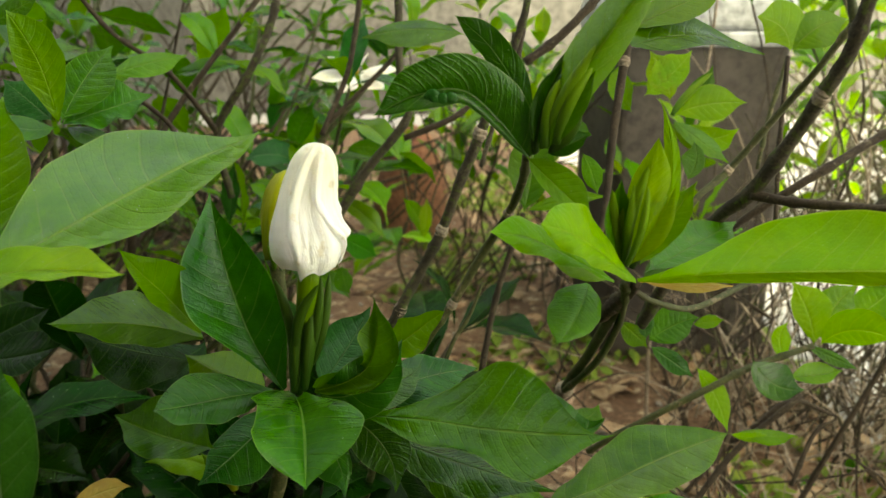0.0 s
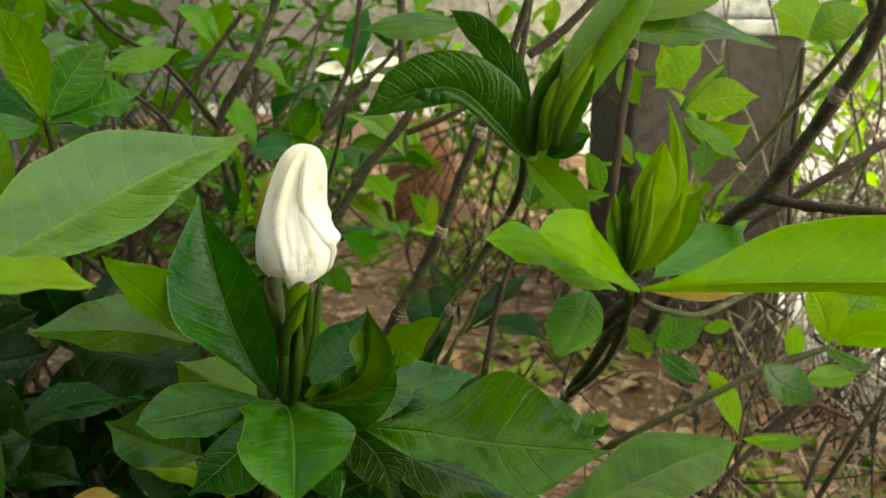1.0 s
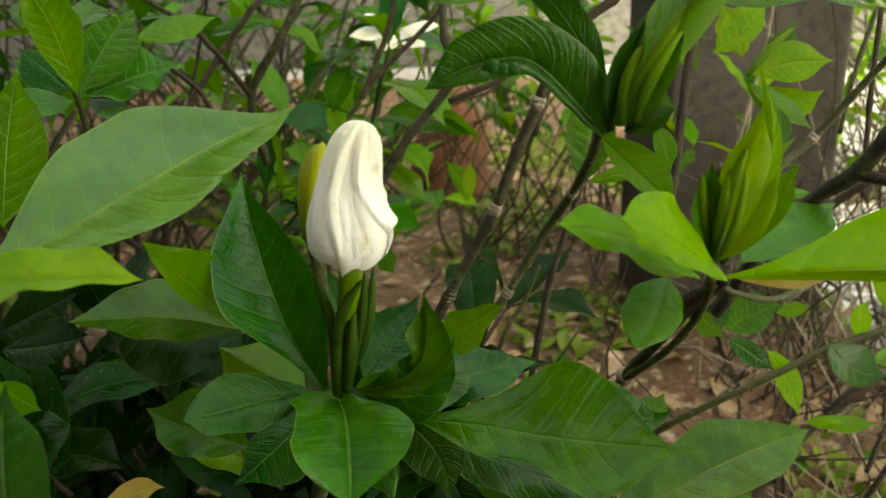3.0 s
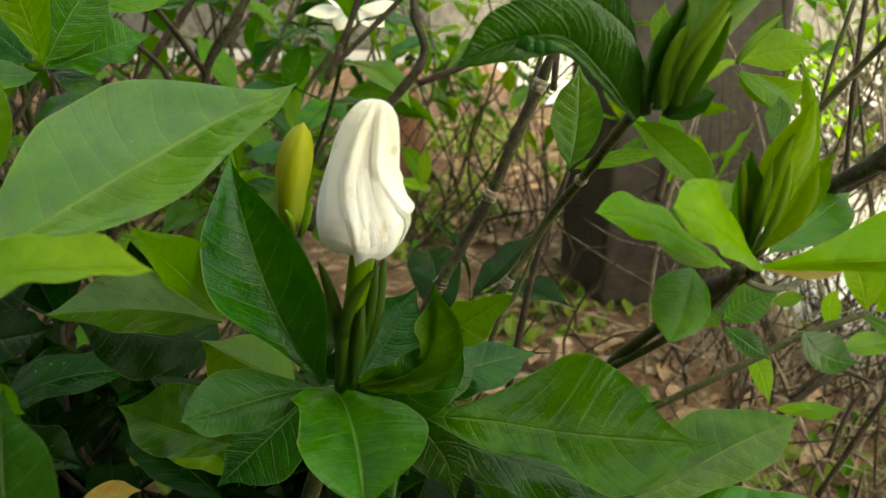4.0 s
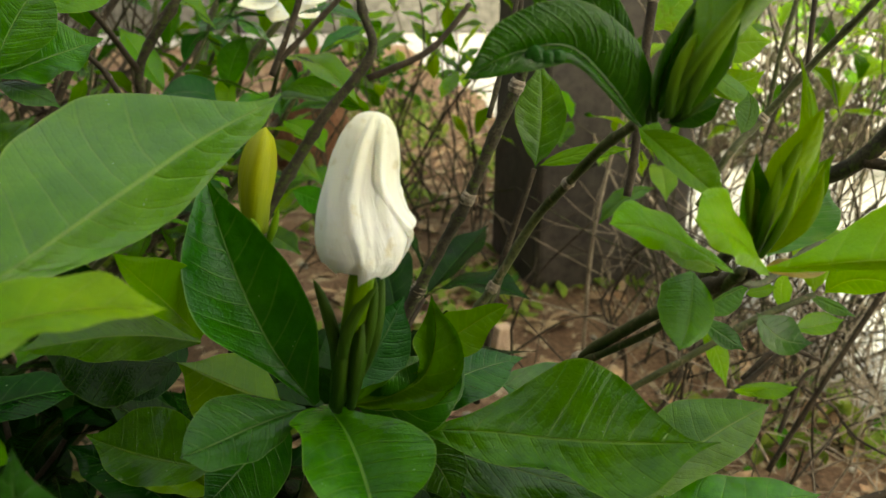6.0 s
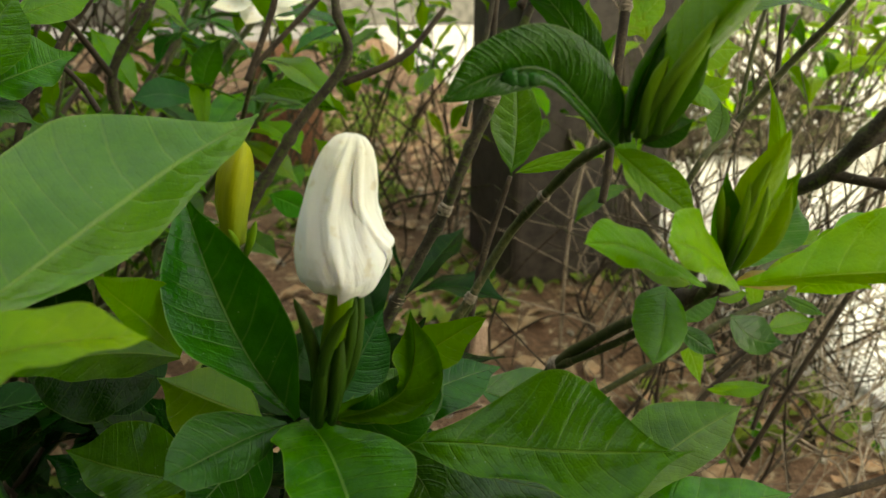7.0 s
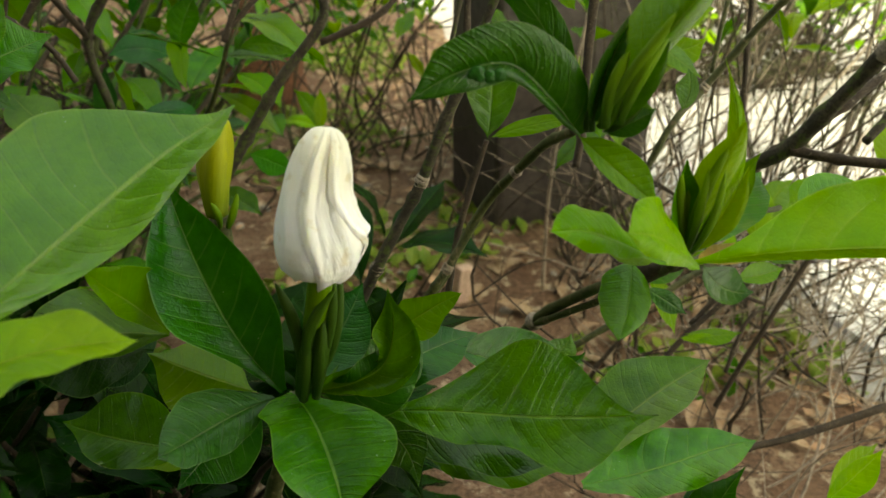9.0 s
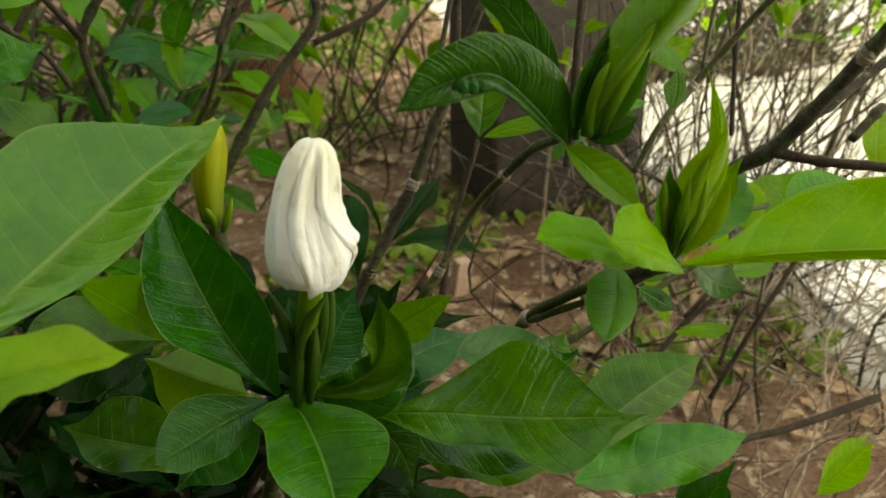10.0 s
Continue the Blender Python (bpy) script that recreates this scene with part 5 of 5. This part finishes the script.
# leaves low beside it, coloured dark to stand for the shade there
under = thing("gardenia_shrub", "dense lower foliage of a gardenia shrub, its shade put into the dark green", "shrub", group="gardenia shrubs in the bed")
low = random.Random(7)
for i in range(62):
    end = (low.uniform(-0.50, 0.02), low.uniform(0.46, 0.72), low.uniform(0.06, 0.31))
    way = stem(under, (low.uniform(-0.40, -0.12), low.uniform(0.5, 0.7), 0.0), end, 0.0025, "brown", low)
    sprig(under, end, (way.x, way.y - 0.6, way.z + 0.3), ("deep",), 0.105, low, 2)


# hedge carried on out of view, added to cut sky light on the shrub
beside = random.Random(8)
hedge = thing("gardenia_shrub", "dense green gardenia hedge added out of view to block sky light", "shrub", group="gardenia shrubs in the bed")
for i in range(80):
    end = (beside.uniform(-0.85, -0.42), beside.uniform(-0.10, 0.60), beside.uniform(0.15, 0.68))
    way = stem(hedge, (beside.uniform(-0.7, -0.5), beside.uniform(0.3, 0.5), 0.0), end, 0.003, "brown", beside)
    sprig(hedge, end, (way.x, way.y, way.z + 0.4), ("old", "mid", "mid", "light"), 0.09, beside, 2)


# and unseen along the near edge of the bed, added to block light from below
near = thing("gardenia_shrub", "unseen dark green gardenia growth added at the near edge to block light", "shrub", group="gardenia shrubs in the bed")
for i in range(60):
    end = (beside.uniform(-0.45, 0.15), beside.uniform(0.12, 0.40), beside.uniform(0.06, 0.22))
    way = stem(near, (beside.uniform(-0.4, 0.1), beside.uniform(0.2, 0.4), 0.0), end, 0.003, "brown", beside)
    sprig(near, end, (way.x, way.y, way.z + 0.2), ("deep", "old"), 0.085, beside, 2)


def knuckle(parent, at, way, radius):
    """A swollen joint with a ragged pale scar round a stem."""
    a, d = Vector(at), Vector(way).normalized()
    p = [(*(a + d * (k * radius)), radius * r) for k, r in ((-1.0, 0.98), (-0.4, 1.12), (0.0, 1.22), (0.3, 1.08), (0.6, 1.14), (1.1, 0.98))]
    knuckle.count += 1
    return part("joint", tube_mesh("joint", p, 10, 3, 0, 0.14, knuckle.count), BARK["pale"], parent, "ringed joint of the stem")


knuckle.count = 0
for at, to, r in (((-0.0241, 0.4503, 0.4128), (-0.0122, 0.4507, 0.4350), 0.00312), ((-0.0006, 0.4488, 0.4586), (0.0094, 0.4455, 0.4866), 0.00296), ((0.0196, 0.4439, 0.5114), (0.0238, 0.4420, 0.5242), 0.00312),
                  ((0.0046, 0.4127, 0.4275), (0.0217, 0.4124, 0.4575), 0.00234), ((0.0315, 0.3971, 0.4786), (0.0355, 0.3712, 0.4988), 0.00218), ((0.0772, 0.4998, 0.3428), (0.0816, 0.4463, 0.3866), 0.00452),
                  ((0.1077, 0.5120, 0.5468), (0.1144, 0.5201, 0.5794), 0.00296), ((0.1694, 0.4964, 0.4843), (0.1940, 0.4896, 0.5191), 0.0025), ((0.1461, 0.3296, 0.5385), (0.1510, 0.3205, 0.5558), 0.0031)):
    knuckle(shrub, at, Vector(to) - Vector(at), r)


# ---- the white bud ----
def bud_radius(h):
    """Half width of the bud at a height of 0 to 1, in bud heights."""
    return float(np.interp(h, (-0.06, 0, 0.05, 0.09, 0.14, 0.20, 0.27, 0.36, 0.46, 0.59, 0.72, 0.84, 0.91, 0.96, 0.985, 1.0),
                           (0.06, 0.135, 0.195, 0.234, 0.262, 0.276, 0.280, 0.268, 0.244, 0.216, 0.196, 0.172, 0.145, 0.108, 0.080, 0.03)))


# the raised edge of each petal: heights, and the angle in degrees that it has reached there, from the front towards +x;
# how far it reaches round, where its lobe hangs lowest (angle, height), and how proud its edge stands
PETALS = (
    ((0.0, 0.3, 0.5, 0.8, 1.0), (-82, -100, -112, -100, -80), 125, -50, 0.045, 0.03),
    ((0.0, 0.10, 0.2, 0.3, 0.5, 0.8, 1.0), (-4, -10, -19, -26, -35, -27, -12), 140, 0, -0.015, 0.11),
    ((0.0, 0.17, 0.25, 0.35, 0.5, 0.8, 1.0), (100, 66, 46, 24, 8, 8, 16), 150, 95, 0.10, 0.10),
    ((0.0, 0.28, 0.35, 0.42, 0.55, 0.8, 1.0), (165, 118, 92, 74, 56, 46, 52), 150, 130, 0.20, 0.06),
    ((0.0, 0.4, 0.7, 1.0), (165, 140, 120, 115), 130, 190, 0.05, 0.03),
    ((0.0, 0.4, 0.7, 1.0), (215, 195, 190, 180), 110, 250, 0.05, 0.03),
)
# soft folds running down from the tip and winding aside below: the angle at mid height, and how proud they stand
FOLDS = ((-66, 0.020), (-38, 0.03), (-14, 0.045), (24, 0.05), (36, 0.03), (72, 0.04), (95, 0.03), (135, 0.03), (190, 0.03), (240, 0.03))


def petal_mesh(foot, top, heights, angles, span, hang, low, lip, seed):
    """One petal of the closed bud: a sheet wound over its neighbour, proud along its edge, folded lengthwise, hanging in a lobe below."""
    f, t = np.array(foot), np.array(top)
    tall = np.linalg.norm(t - f)
    up = (t - f) / tall
    right = unit(np.cross((0.0, 1.0, 0.0), up))
    toward = np.cross(right, up)
    rows = []
    for i in range(81):
        s = i / 80
        edge = sum(float(np.interp(s + k, heights, angles)) for k in (-0.03, -0.015, 0.0, 0.015, 0.03)) / 5
        row = []
        for j in range(61):
            w = (j / 60) ** 1.4
            turn = edge + span * w
            a = radians(turn)
            off = abs(turn - hang)
            rim = low + 0.062 * (1 - math.exp(-off / 12)) + 0.05 * max(0.0, off - 45) / 40 + 0.014 * math.sin(0.13 * turn + seed)
            h = rim + (1 - rim) * s
            r = bud_radius(h)
            body = min(1.0, 0.35 + 1.6 * h) * (1 - 0.5 * max(0.0, h - 0.8) / 0.2)
            r *= 1 + body * (lip * (math.exp(-((w - 0.075) / 0.06) ** 2) - 0.75 * math.exp(-((w - 0.25) / 0.085) ** 2) + 0.35 * math.exp(-((w - 0.45) / 0.1) ** 2)) - 0.04 * w)
            fade = min(1.0, max(0.0, (h - 0.16) / 0.34)) * min(1.0, (1.02 - h) / 0.08)
            for at, proud in FOLDS:
                line = at * (0.70 + 0.30 * min(1.0, (1 - h) / 0.5)) + 60 * max(0.0, 0.55 - h) ** 1.3 - 10 * max(0.0, h - 0.5) + 4 * math.sin(9 * h + at)
                d = (turn - line) / 8.0
                r *= 1 + fade * proud * (math.exp(-abs(d) ** 1.2) - 0.6 * math.exp(-((d - 1.5) / 0.9) ** 2))
            r *= 1 + 0.085 * math.exp(-((a + radians(75)) / 0.9) ** 2 - ((h - 0.52) / 0.22) ** 2) - 0.09 * math.exp(-((a - radians(80)) / 0.6) ** 2 - ((h - 0.15) / 0.14) ** 2)
            r *= 1 + 0.20 * math.exp(-((a - radians(88)) / 0.22) ** 2 - ((h - 0.375) / 0.055) ** 2)
            r *= 1 - 0.08 * math.exp(-((a - radians(72)) / 0.45) ** 2 - ((h - 0.60) / 0.11) ** 2)
            r *= 1 + 0.035 * noise.noise((2.4 * a, 2.6 * h, seed * 3.1)) + 0.014 * noise.noise((9 * a + 4 * h, 3.0 * h, seed * 1.3)) + 0.004 * noise.noise((24 * a, 5 * h, seed))
            p = f + up * (h * tall) + right * (tall * 0.012 * math.sin(7 * h)) + (right * math.sin(a) + toward * math.cos(a)) * (r * tall)
            row.append(p)
        rows.append(row)
    return grid_mesh("petal", rows, lambda u, v: (u, v))


def core_mesh(foot, top):
    """The closed inside of the bud that the outer petals lie on."""
    f, t = np.array(foot), np.array(top)
    tall = np.linalg.norm(t - f)
    up = (t - f) / tall
    right = unit(np.cross((0.0, 1.0, 0.0), up))
    toward = np.cross(right, up)
    rows = []
    for i in range(25):
        h = 0.06 + 0.93 * i / 24
        rows.append([f + up * (h * tall) + (right * math.sin(a) + toward * math.cos(a)) * (bud_radius(h) * 0.90 * tall) for a in np.linspace(0, 2 * math.pi, 24, endpoint=False)])
    return grid_mesh("core", rows, lambda u, v: (u, v), True)


BUD_FOOT, BUD_TOP = (-0.0580, 0.3368, 0.4642), (-0.0516, 0.3453, 0.5188)
bud = part("flower_bud", spear_mesh("flower_bud", (-0.0670, 0.3623, 0.4011), (-0.0638, 0.3558, 0.4164), (-0.0598, 0.3471, 0.4434), 0.0042, flat=0.95, blunt=0.9, groove=0.14), SAP, shrub,
           "white closed gardenia bud with twisted petals on a green calyx")
for i, (heights, angles, span, hang, low_end, lip) in enumerate(PETALS):
    part("petal", petal_mesh(BUD_FOOT, BUD_TOP, heights, angles, span, hang, low_end, lip, 60 + i), PETAL, bud, "creamy white petal")
part("core", core_mesh(BUD_FOOT, BUD_TOP), PETAL, bud, "creamy white inner petals")
part("corolla_tube", tube_mesh("corolla_tube", ((*(-0.0638, 0.3564, 0.4188), 0.0040), (*(-0.0602, 0.3489, 0.4402), 0.0042), (*(-0.0561, 0.3399, 0.4662), 0.0046)), 14, 8, 0, 0.01), SAP_YOUNG, bud, "pale green tube")
spear(bud, SAP, (-0.0659, 0.3517, 0.4207), (-0.0671, 0.3489, 0.4402), (-0.0730, 0.3487, 0.4603), 0.0024, name="sepal")
spear(bud, SAP, (-0.0636, 0.3471, 0.4225), (-0.0618, 0.3418, 0.4427), (-0.0516, 0.3385, 0.4605), 0.0024, name="sepal")
spear(bud, SAP, (-0.0593, 0.3468, 0.4213), (-0.0540, 0.3441, 0.4419), (-0.0518, 0.3440, 0.4621), 0.0020, name="sepal")
spear(bud, SAP, (-0.0580, 0.3491, 0.4204), (-0.0519, 0.3459, 0.4387), (-0.0489, 0.3493, 0.4626), 0.0022, name="sepal")
spear(bud, SAP, (-0.0669, 0.3511, 0.4182), (-0.0661, 0.3471, 0.4330), (-0.0696, 0.3495, 0.4529), 0.0020, name="sepal")
spear(bud, SAP, (-0.0615, 0.3464, 0.4095), (-0.0585, 0.3436, 0.4292), (-0.0564, 0.3456, 0.4478), 0.0028, name="sepal", groove=0.2)
spear(bud, SAP, (-0.0664, 0.3484, 0.4073), (-0.0641, 0.3453, 0.4259), (-0.0632, 0.3465, 0.4410), 0.0028, name="sepal", groove=0.2)
branch(shrub, "green", (*(-0.0922, 0.3876, 0.3063), 0.0040), (*(-0.0763, 0.3716, 0.3662), 0.0038), (*(-0.0690, 0.3643, 0.3989), 0.0040), joints=0.03)

bud_two = part("flower_bud", spear_mesh("flower_bud", (-0.1023, 0.4930, 0.4301), (-0.1011, 0.4990, 0.4559), (-0.0953, 0.5051, 0.4835), 0.0086, flat=0.95, blunt=0.8, groove=0.19), SAP_YELLOW, shrub,
               "closed yellow-green gardenia bud")
spear(bud_two, SAP_YOUNG, (-0.0976, 0.4883, 0.4254), (-0.0942, 0.4880, 0.4332), (-0.0907, 0.4889, 0.4445), 0.0022, name="sepal")
spear(bud_two, SAP_YOUNG, (-0.1015, 0.4886, 0.4253), (-0.1015, 0.4862, 0.4338), (-0.1046, 0.4863, 0.4412), 0.0020, name="sepal")
branch(shrub, "green", (*(-0.0950, 0.4837, 0.3579), 0.0032), (*(-0.0972, 0.4887, 0.3953), 0.0032), (*(-0.1014, 0.4929, 0.4301), 0.0048), joints=0.05)

# ---- shrubs behind ----
thicket("gardenia_shrub", "leafy gardenia shrub behind with brown stems", (-0.72, -0.04), (0.66, 1.35), (0.22, 0.64), 58, ("mid", "mid", "teal", "light", "light"), 0.085, 11,
        ((-0.45, 0.85), (-0.35, 1.0), (-0.55, 0.8)), ("brown", "green", "green"), 3)
thicket("gardenia_shrub", "gardenia shrub with fresh yellow-green leaves and bare lower stems", (0.24, 1.05), (0.85, 1.5), (0.36, 0.72), 50, ("young", "young", "light", "mid"), 0.075, 12,
        ((0.5, 1.0), (0.65, 1.1), (0.35, 1.05)), ("grey", "brown", "pale"), radius=0.0018)
thicket("gardenia_shrub", "sparse young gardenia growth with thin grey stems", (-0.15, 0.40), (1.2, 2.2), (0.24, 0.60), 40, ("young", "light", "mid"), 0.07, 13,
        ((0.0, 1.7), (0.2, 1.8)), ("grey", "brown"), radius=0.0016)

thicket("gardenia_shrub", "dense green gardenia shrub farther back", (-1.3, 0.12), (1.5, 2.4), (0.20, 0.78), 64, ("mid", "light", "mid", "old"), 0.09, 14,
        ((-0.9, 1.9), (-0.5, 2.1), (-0.25, 2.2)))

thicket("gardenia_shrub", "sunlit yellow-green shrub across the paving", (0.65, 2.0), (1.9, 3.0), (0.10, 0.74), 130, ("young", "light", "young"), 0.085, 15,
        ((1.0, 2.3), (1.3, 2.3), (1.6, 2.4)))

thicket("gardenia_shrub", "tall leafy gardenia shrub at the back of the bed", (-1.5, -0.30), (1.2, 2.6), (0.25, 0.95), 46, ("mid", "old", "old", "mid", "light"), 0.105, 16,
        ((-1.1, 1.9), (-0.8, 1.6), (-0.6, 2.2)))

# the open flower on the shrub behind
bloom = thing("gardenia_flower", "open white gardenia flower with a yellow centre", "flower")
BLOOM = np.array((-0.0930, 0.9187, 0.5245))
for i in range(6):
    a = i * math.pi / 3 + 0.2
    d = np.array((math.cos(a), -0.35 * 1, 0.45 * math.sin(a)))
    s = unit(np.cross(d, (0, -0.5, 0.85)))
    o = BLOOM + d * 0.004
    p = part("petal", leaf_mesh("petal", o, o + d * 0.020 + (0, 0, 0.004), o + d * 0.042, o + d * 0.022 + s * 0.013, o + d * 0.022 - s * 0.013, widest=0.55, sharp=0.2, steps=10, half=3, quilt=0.0), PETAL, bloom)
part("stamen", spear_mesh("stamen", BLOOM, BLOOM + (0, -0.003, 0.005), BLOOM + (0, -0.006, 0.010), 0.004), YOLK, bloom, "yellow centre")


# ---- bare twigs ----
def merged(name, meshes):
    """Joins meshes, given with poses, into one."""
    verts, faces, uvs, seconds, total = [], [], [], [], 0
    cache = {}
    for mesh, m in meshes:
        if mesh.name not in cache:
            co = np.empty(len(mesh.vertices) * 3)
            mesh.vertices.foreach_get("co", co)
            uv = np.empty(len(mesh.loops) * 2)
            mesh.uv_layers[0].data.foreach_get("uv", uv)
            other = uv.copy()
            mesh.uv_layers[-1].data.foreach_get("uv", other)
            cache[mesh.name] = (co.reshape(-1, 3), np.array([p.vertices[:] for p in mesh.polygons]), uv, other)
        co, fa, uv, other = cache[mesh.name]
        mm = np.array(m)
        verts.append(co @ mm[:3, :3].T + mm[:3, 3])
        faces.append(fa + total)
        uvs.append(uv)
        seconds.append(other)
        total += len(co)
    out = bpy.data.meshes.new(name)
    out.from_pydata(np.vstack(verts).tolist(), [], np.vstack(faces).tolist())
    out.uv_layers.new(name="UVMap").data.foreach_set("uv", np.concatenate(uvs))
    out.uv_layers.new(name="veins").data.foreach_set("uv", np.concatenate(seconds))
    out.polygons.foreach_set("use_smooth", [True] * len(out.polygons))
    return out


def twig_mass(name, label, x, y, height, count, seed, bark, radius=0.0016, lean=0.25, drift=0.0):
    rnd = random.Random(seed)
    ob = thing(name, label, "twigs", group="bare twigs on the soil")
    for i in range(count):
        done = []
        bx, by = rnd.uniform(*x), rnd.uniform(*y)
        h = rnd.uniform(*height)
        dx, dy = rnd.gauss(drift, lean), rnd.gauss(0, lean)
        r = radius * rnd.uniform(0.6, 1.7)
        p = [Vector((bx, by, 0.0))]
        for k in range(1, 5):
            u = k / 4
            p.append(Vector((bx + dx * h * u + rnd.gauss(0, 0.02), by + dy * h * u + rnd.gauss(0, 0.02), h * u)))
        done.append((tube_mesh("twig", [(*q, r * (1.25 - 0.2 * k)) for k, q in enumerate(p)], 5, 3, 0.05, 0.1, i), Matrix()))
        for k in range(rnd.randint(1, 4)):
            q = p[rnd.randint(1, 3)]
            d = Vector((rnd.gauss(dx, 0.7), rnd.gauss(dy, 0.7), rnd.uniform(0.2, 0.9))) * rnd.uniform(0.05, 0.16)
            e = q + d
            done.append((tube_mesh("twig", [(*q, r * 0.7), (*(q.lerp(e, 0.5) + Vector((rnd.gauss(0, 0.008), 0, rnd.gauss(0, 0.008)))), r * 0.55), (*e, r * 0.35)], 4, 3, 0.03, 0.1, k), Matrix()))
        part("twig", merged("twig", done), BARK[bark], ob)
    return ob


twig_mass("bare_twigs", "tangle of bare grey-brown twigs at the hedge foot", (0.36, 0.85), (0.72, 1.25), (0.10, 0.38), 95, 21, "pale", 0.0010, 0.35, 0.35)
twig_mass("bare_twigs", "thin dark brown twigs among the stems", (0.2, 0.8), (0.70, 1.3), (0.15, 0.45), 24, 22, "brown")
twig_mass("bare_twigs", "fine grey twigs standing before the paving", (0.42, 0.74), (0.9, 1.35), (0.3, 0.62), 50, 23, "grey", 0.0010, 0.22)
twig_mass("bare_twigs", "low grey-brown twigs over the bare soil", (0.15, 0.65), (0.58, 0.95), (0.06, 0.26), 20, 25, "brown", 0.0010, 0.45)
twig_mass("bare_twigs", "crossing grey-brown twigs low at the edge of the bed", (0.26, 0.62), (0.55, 0.92), (0.10, 0.34), 34, 26, "pale", 0.0008, 0.40, 0.35)
twig_mass("bare_twigs", "a few thin brown twigs rising from the soil", (-0.35, 0.25), (0.75, 1.6), (0.15, 0.45), 10, 24, "brown", 0.0014, 0.35)


# ---- mound of red earth ----
def mound_mesh(cx, cy, wide, tall):
    rows = []
    for i in range(15):
        u = i / 14
        r = wide * (1 - u ** 2.6) ** 0.5 * (1.15 - 0.25 * u)
        row = []
        for j in range(24):
            a = 2 * math.pi * j / 24
            k = 1 + 0.22 * noise.noise((2.2 * math.cos(a), 2.2 * math.sin(a), 2.5 * u + 4)) + 0.08 * noise.noise((7 * math.cos(a), 7 * math.sin(a), 9 * u))
            row.append((cx + r * k * math.cos(a), cy + r * k * math.sin(a), 0.01 + tall * u))
        rows.append(row)
    return grid_mesh("earth_mound", rows, lambda u, v: (u, v), True)


tagged(part("earth_mound", mound_mesh(-0.085, 2.3, 0.10, 0.33), CLAY, None), "rounded mound of reddish brown earth in the bed", "mound")


# ---- cut stake in the soil ----
stake = tagged(part("wooden_stake", box_mesh("wooden_stake", -0.012, 0.012, -0.009, 0.009, -0.02, 0.055, 0.003), STAKE, None),
               "short pale raw wooden stake standing in the soil", "stake")
stake.matrix_world = pose(0.165, 1.103, soil_height(0.165, 1.103), 6, 5, 20)


# ---- litter and weeds on the soil ----
def scatter(name, label, category, shapes, material, count, x, y, size, seed, tilt, lift=0.002, keep=None):
    rnd = random.Random(seed)
    done = []
    while len(done) < count:
        px, py = rnd.uniform(*x), rnd.uniform(*y)
        if px > edge_right(py) - 0.06 or (keep and not keep(px, py)):
            continue
        m = Matrix.Translation((px, py, soil_height(px, py) + lift)) @ Matrix.Rotation(rnd.uniform(0, 6.28), 4, "Z") @ Matrix.Rotation(rnd.uniform(*tilt), 4, "X") \
            @ Matrix.Rotation(rnd.uniform(-0.4, 0.4), 4, "Y") @ Matrix.Scale(rnd.uniform(*size), 4)
        done.append((rnd.choice(shapes), m))
    return tagged(part(name, merged(name, done), material, None), label, category, kind="stuff")


DEAD = plain_leaves("dead")
SMALL = [leaf_mesh("blade", (0, 0, 0), (0, 0.5, 0.12), (0, 1, 0.05), (-0.3, 0.5, 0.15), (0.3, 0.5, 0.15), steps=6, half=2, quilt=0.0, seed=k) for k in range(3)]
scatter("leaf_litter", "dry curled brown leaves lying on the soil", "leaf litter", DEAD, LEAF["dead"], 1500, (-1.2, 0.8), (0.7, 3.4), (0.25, 0.85), 31, (-0.3, 0.3), 0.004)
patchy = lambda px, py: noise.noise((px * 3.1, py * 3.1, 7)) > 0.02
scatter("weeds", "small yellow-green weeds growing on the soil", "weeds", SMALL, LEAF["weed"], 3300, (-0.9, 0.9), (0.8, 3.2), (0.014, 0.040), 32, (0.1, 1.0), 0.0, patchy)
scatter("weeds", "low dark green weeds growing on the soil", "weeds", SMALL, LEAF["mid"], 900, (-1.2, 0.9), (0.8, 3.4), (0.012, 0.03), 33, (0.1, 1.0), 0.0, patchy)


def pebble_mesh(k):
    rnd = random.Random(k)
    rows = []
    for i in range(6):
        a = math.pi * i / 5
        rows.append([(math.sin(a) * math.cos(b) * rnd.uniform(0.8, 1.1), 0.8 * math.sin(a) * math.sin(b) * rnd.uniform(0.8, 1.1), 0.55 * math.cos(a)) for b in np.linspace(0, 2 * math.pi, 8, endpoint=False)])
    return grid_mesh("pebble", rows, lambda u, v: (u, v), True)


scatter("pebbles", "small pale stones on the soil", "pebbles", [pebble_mesh(k) for k in range(3)], STONE, 260, (-1.0, 1.0), (0.7, 2.8), (0.003, 0.010), 34, (-0.2, 0.2))
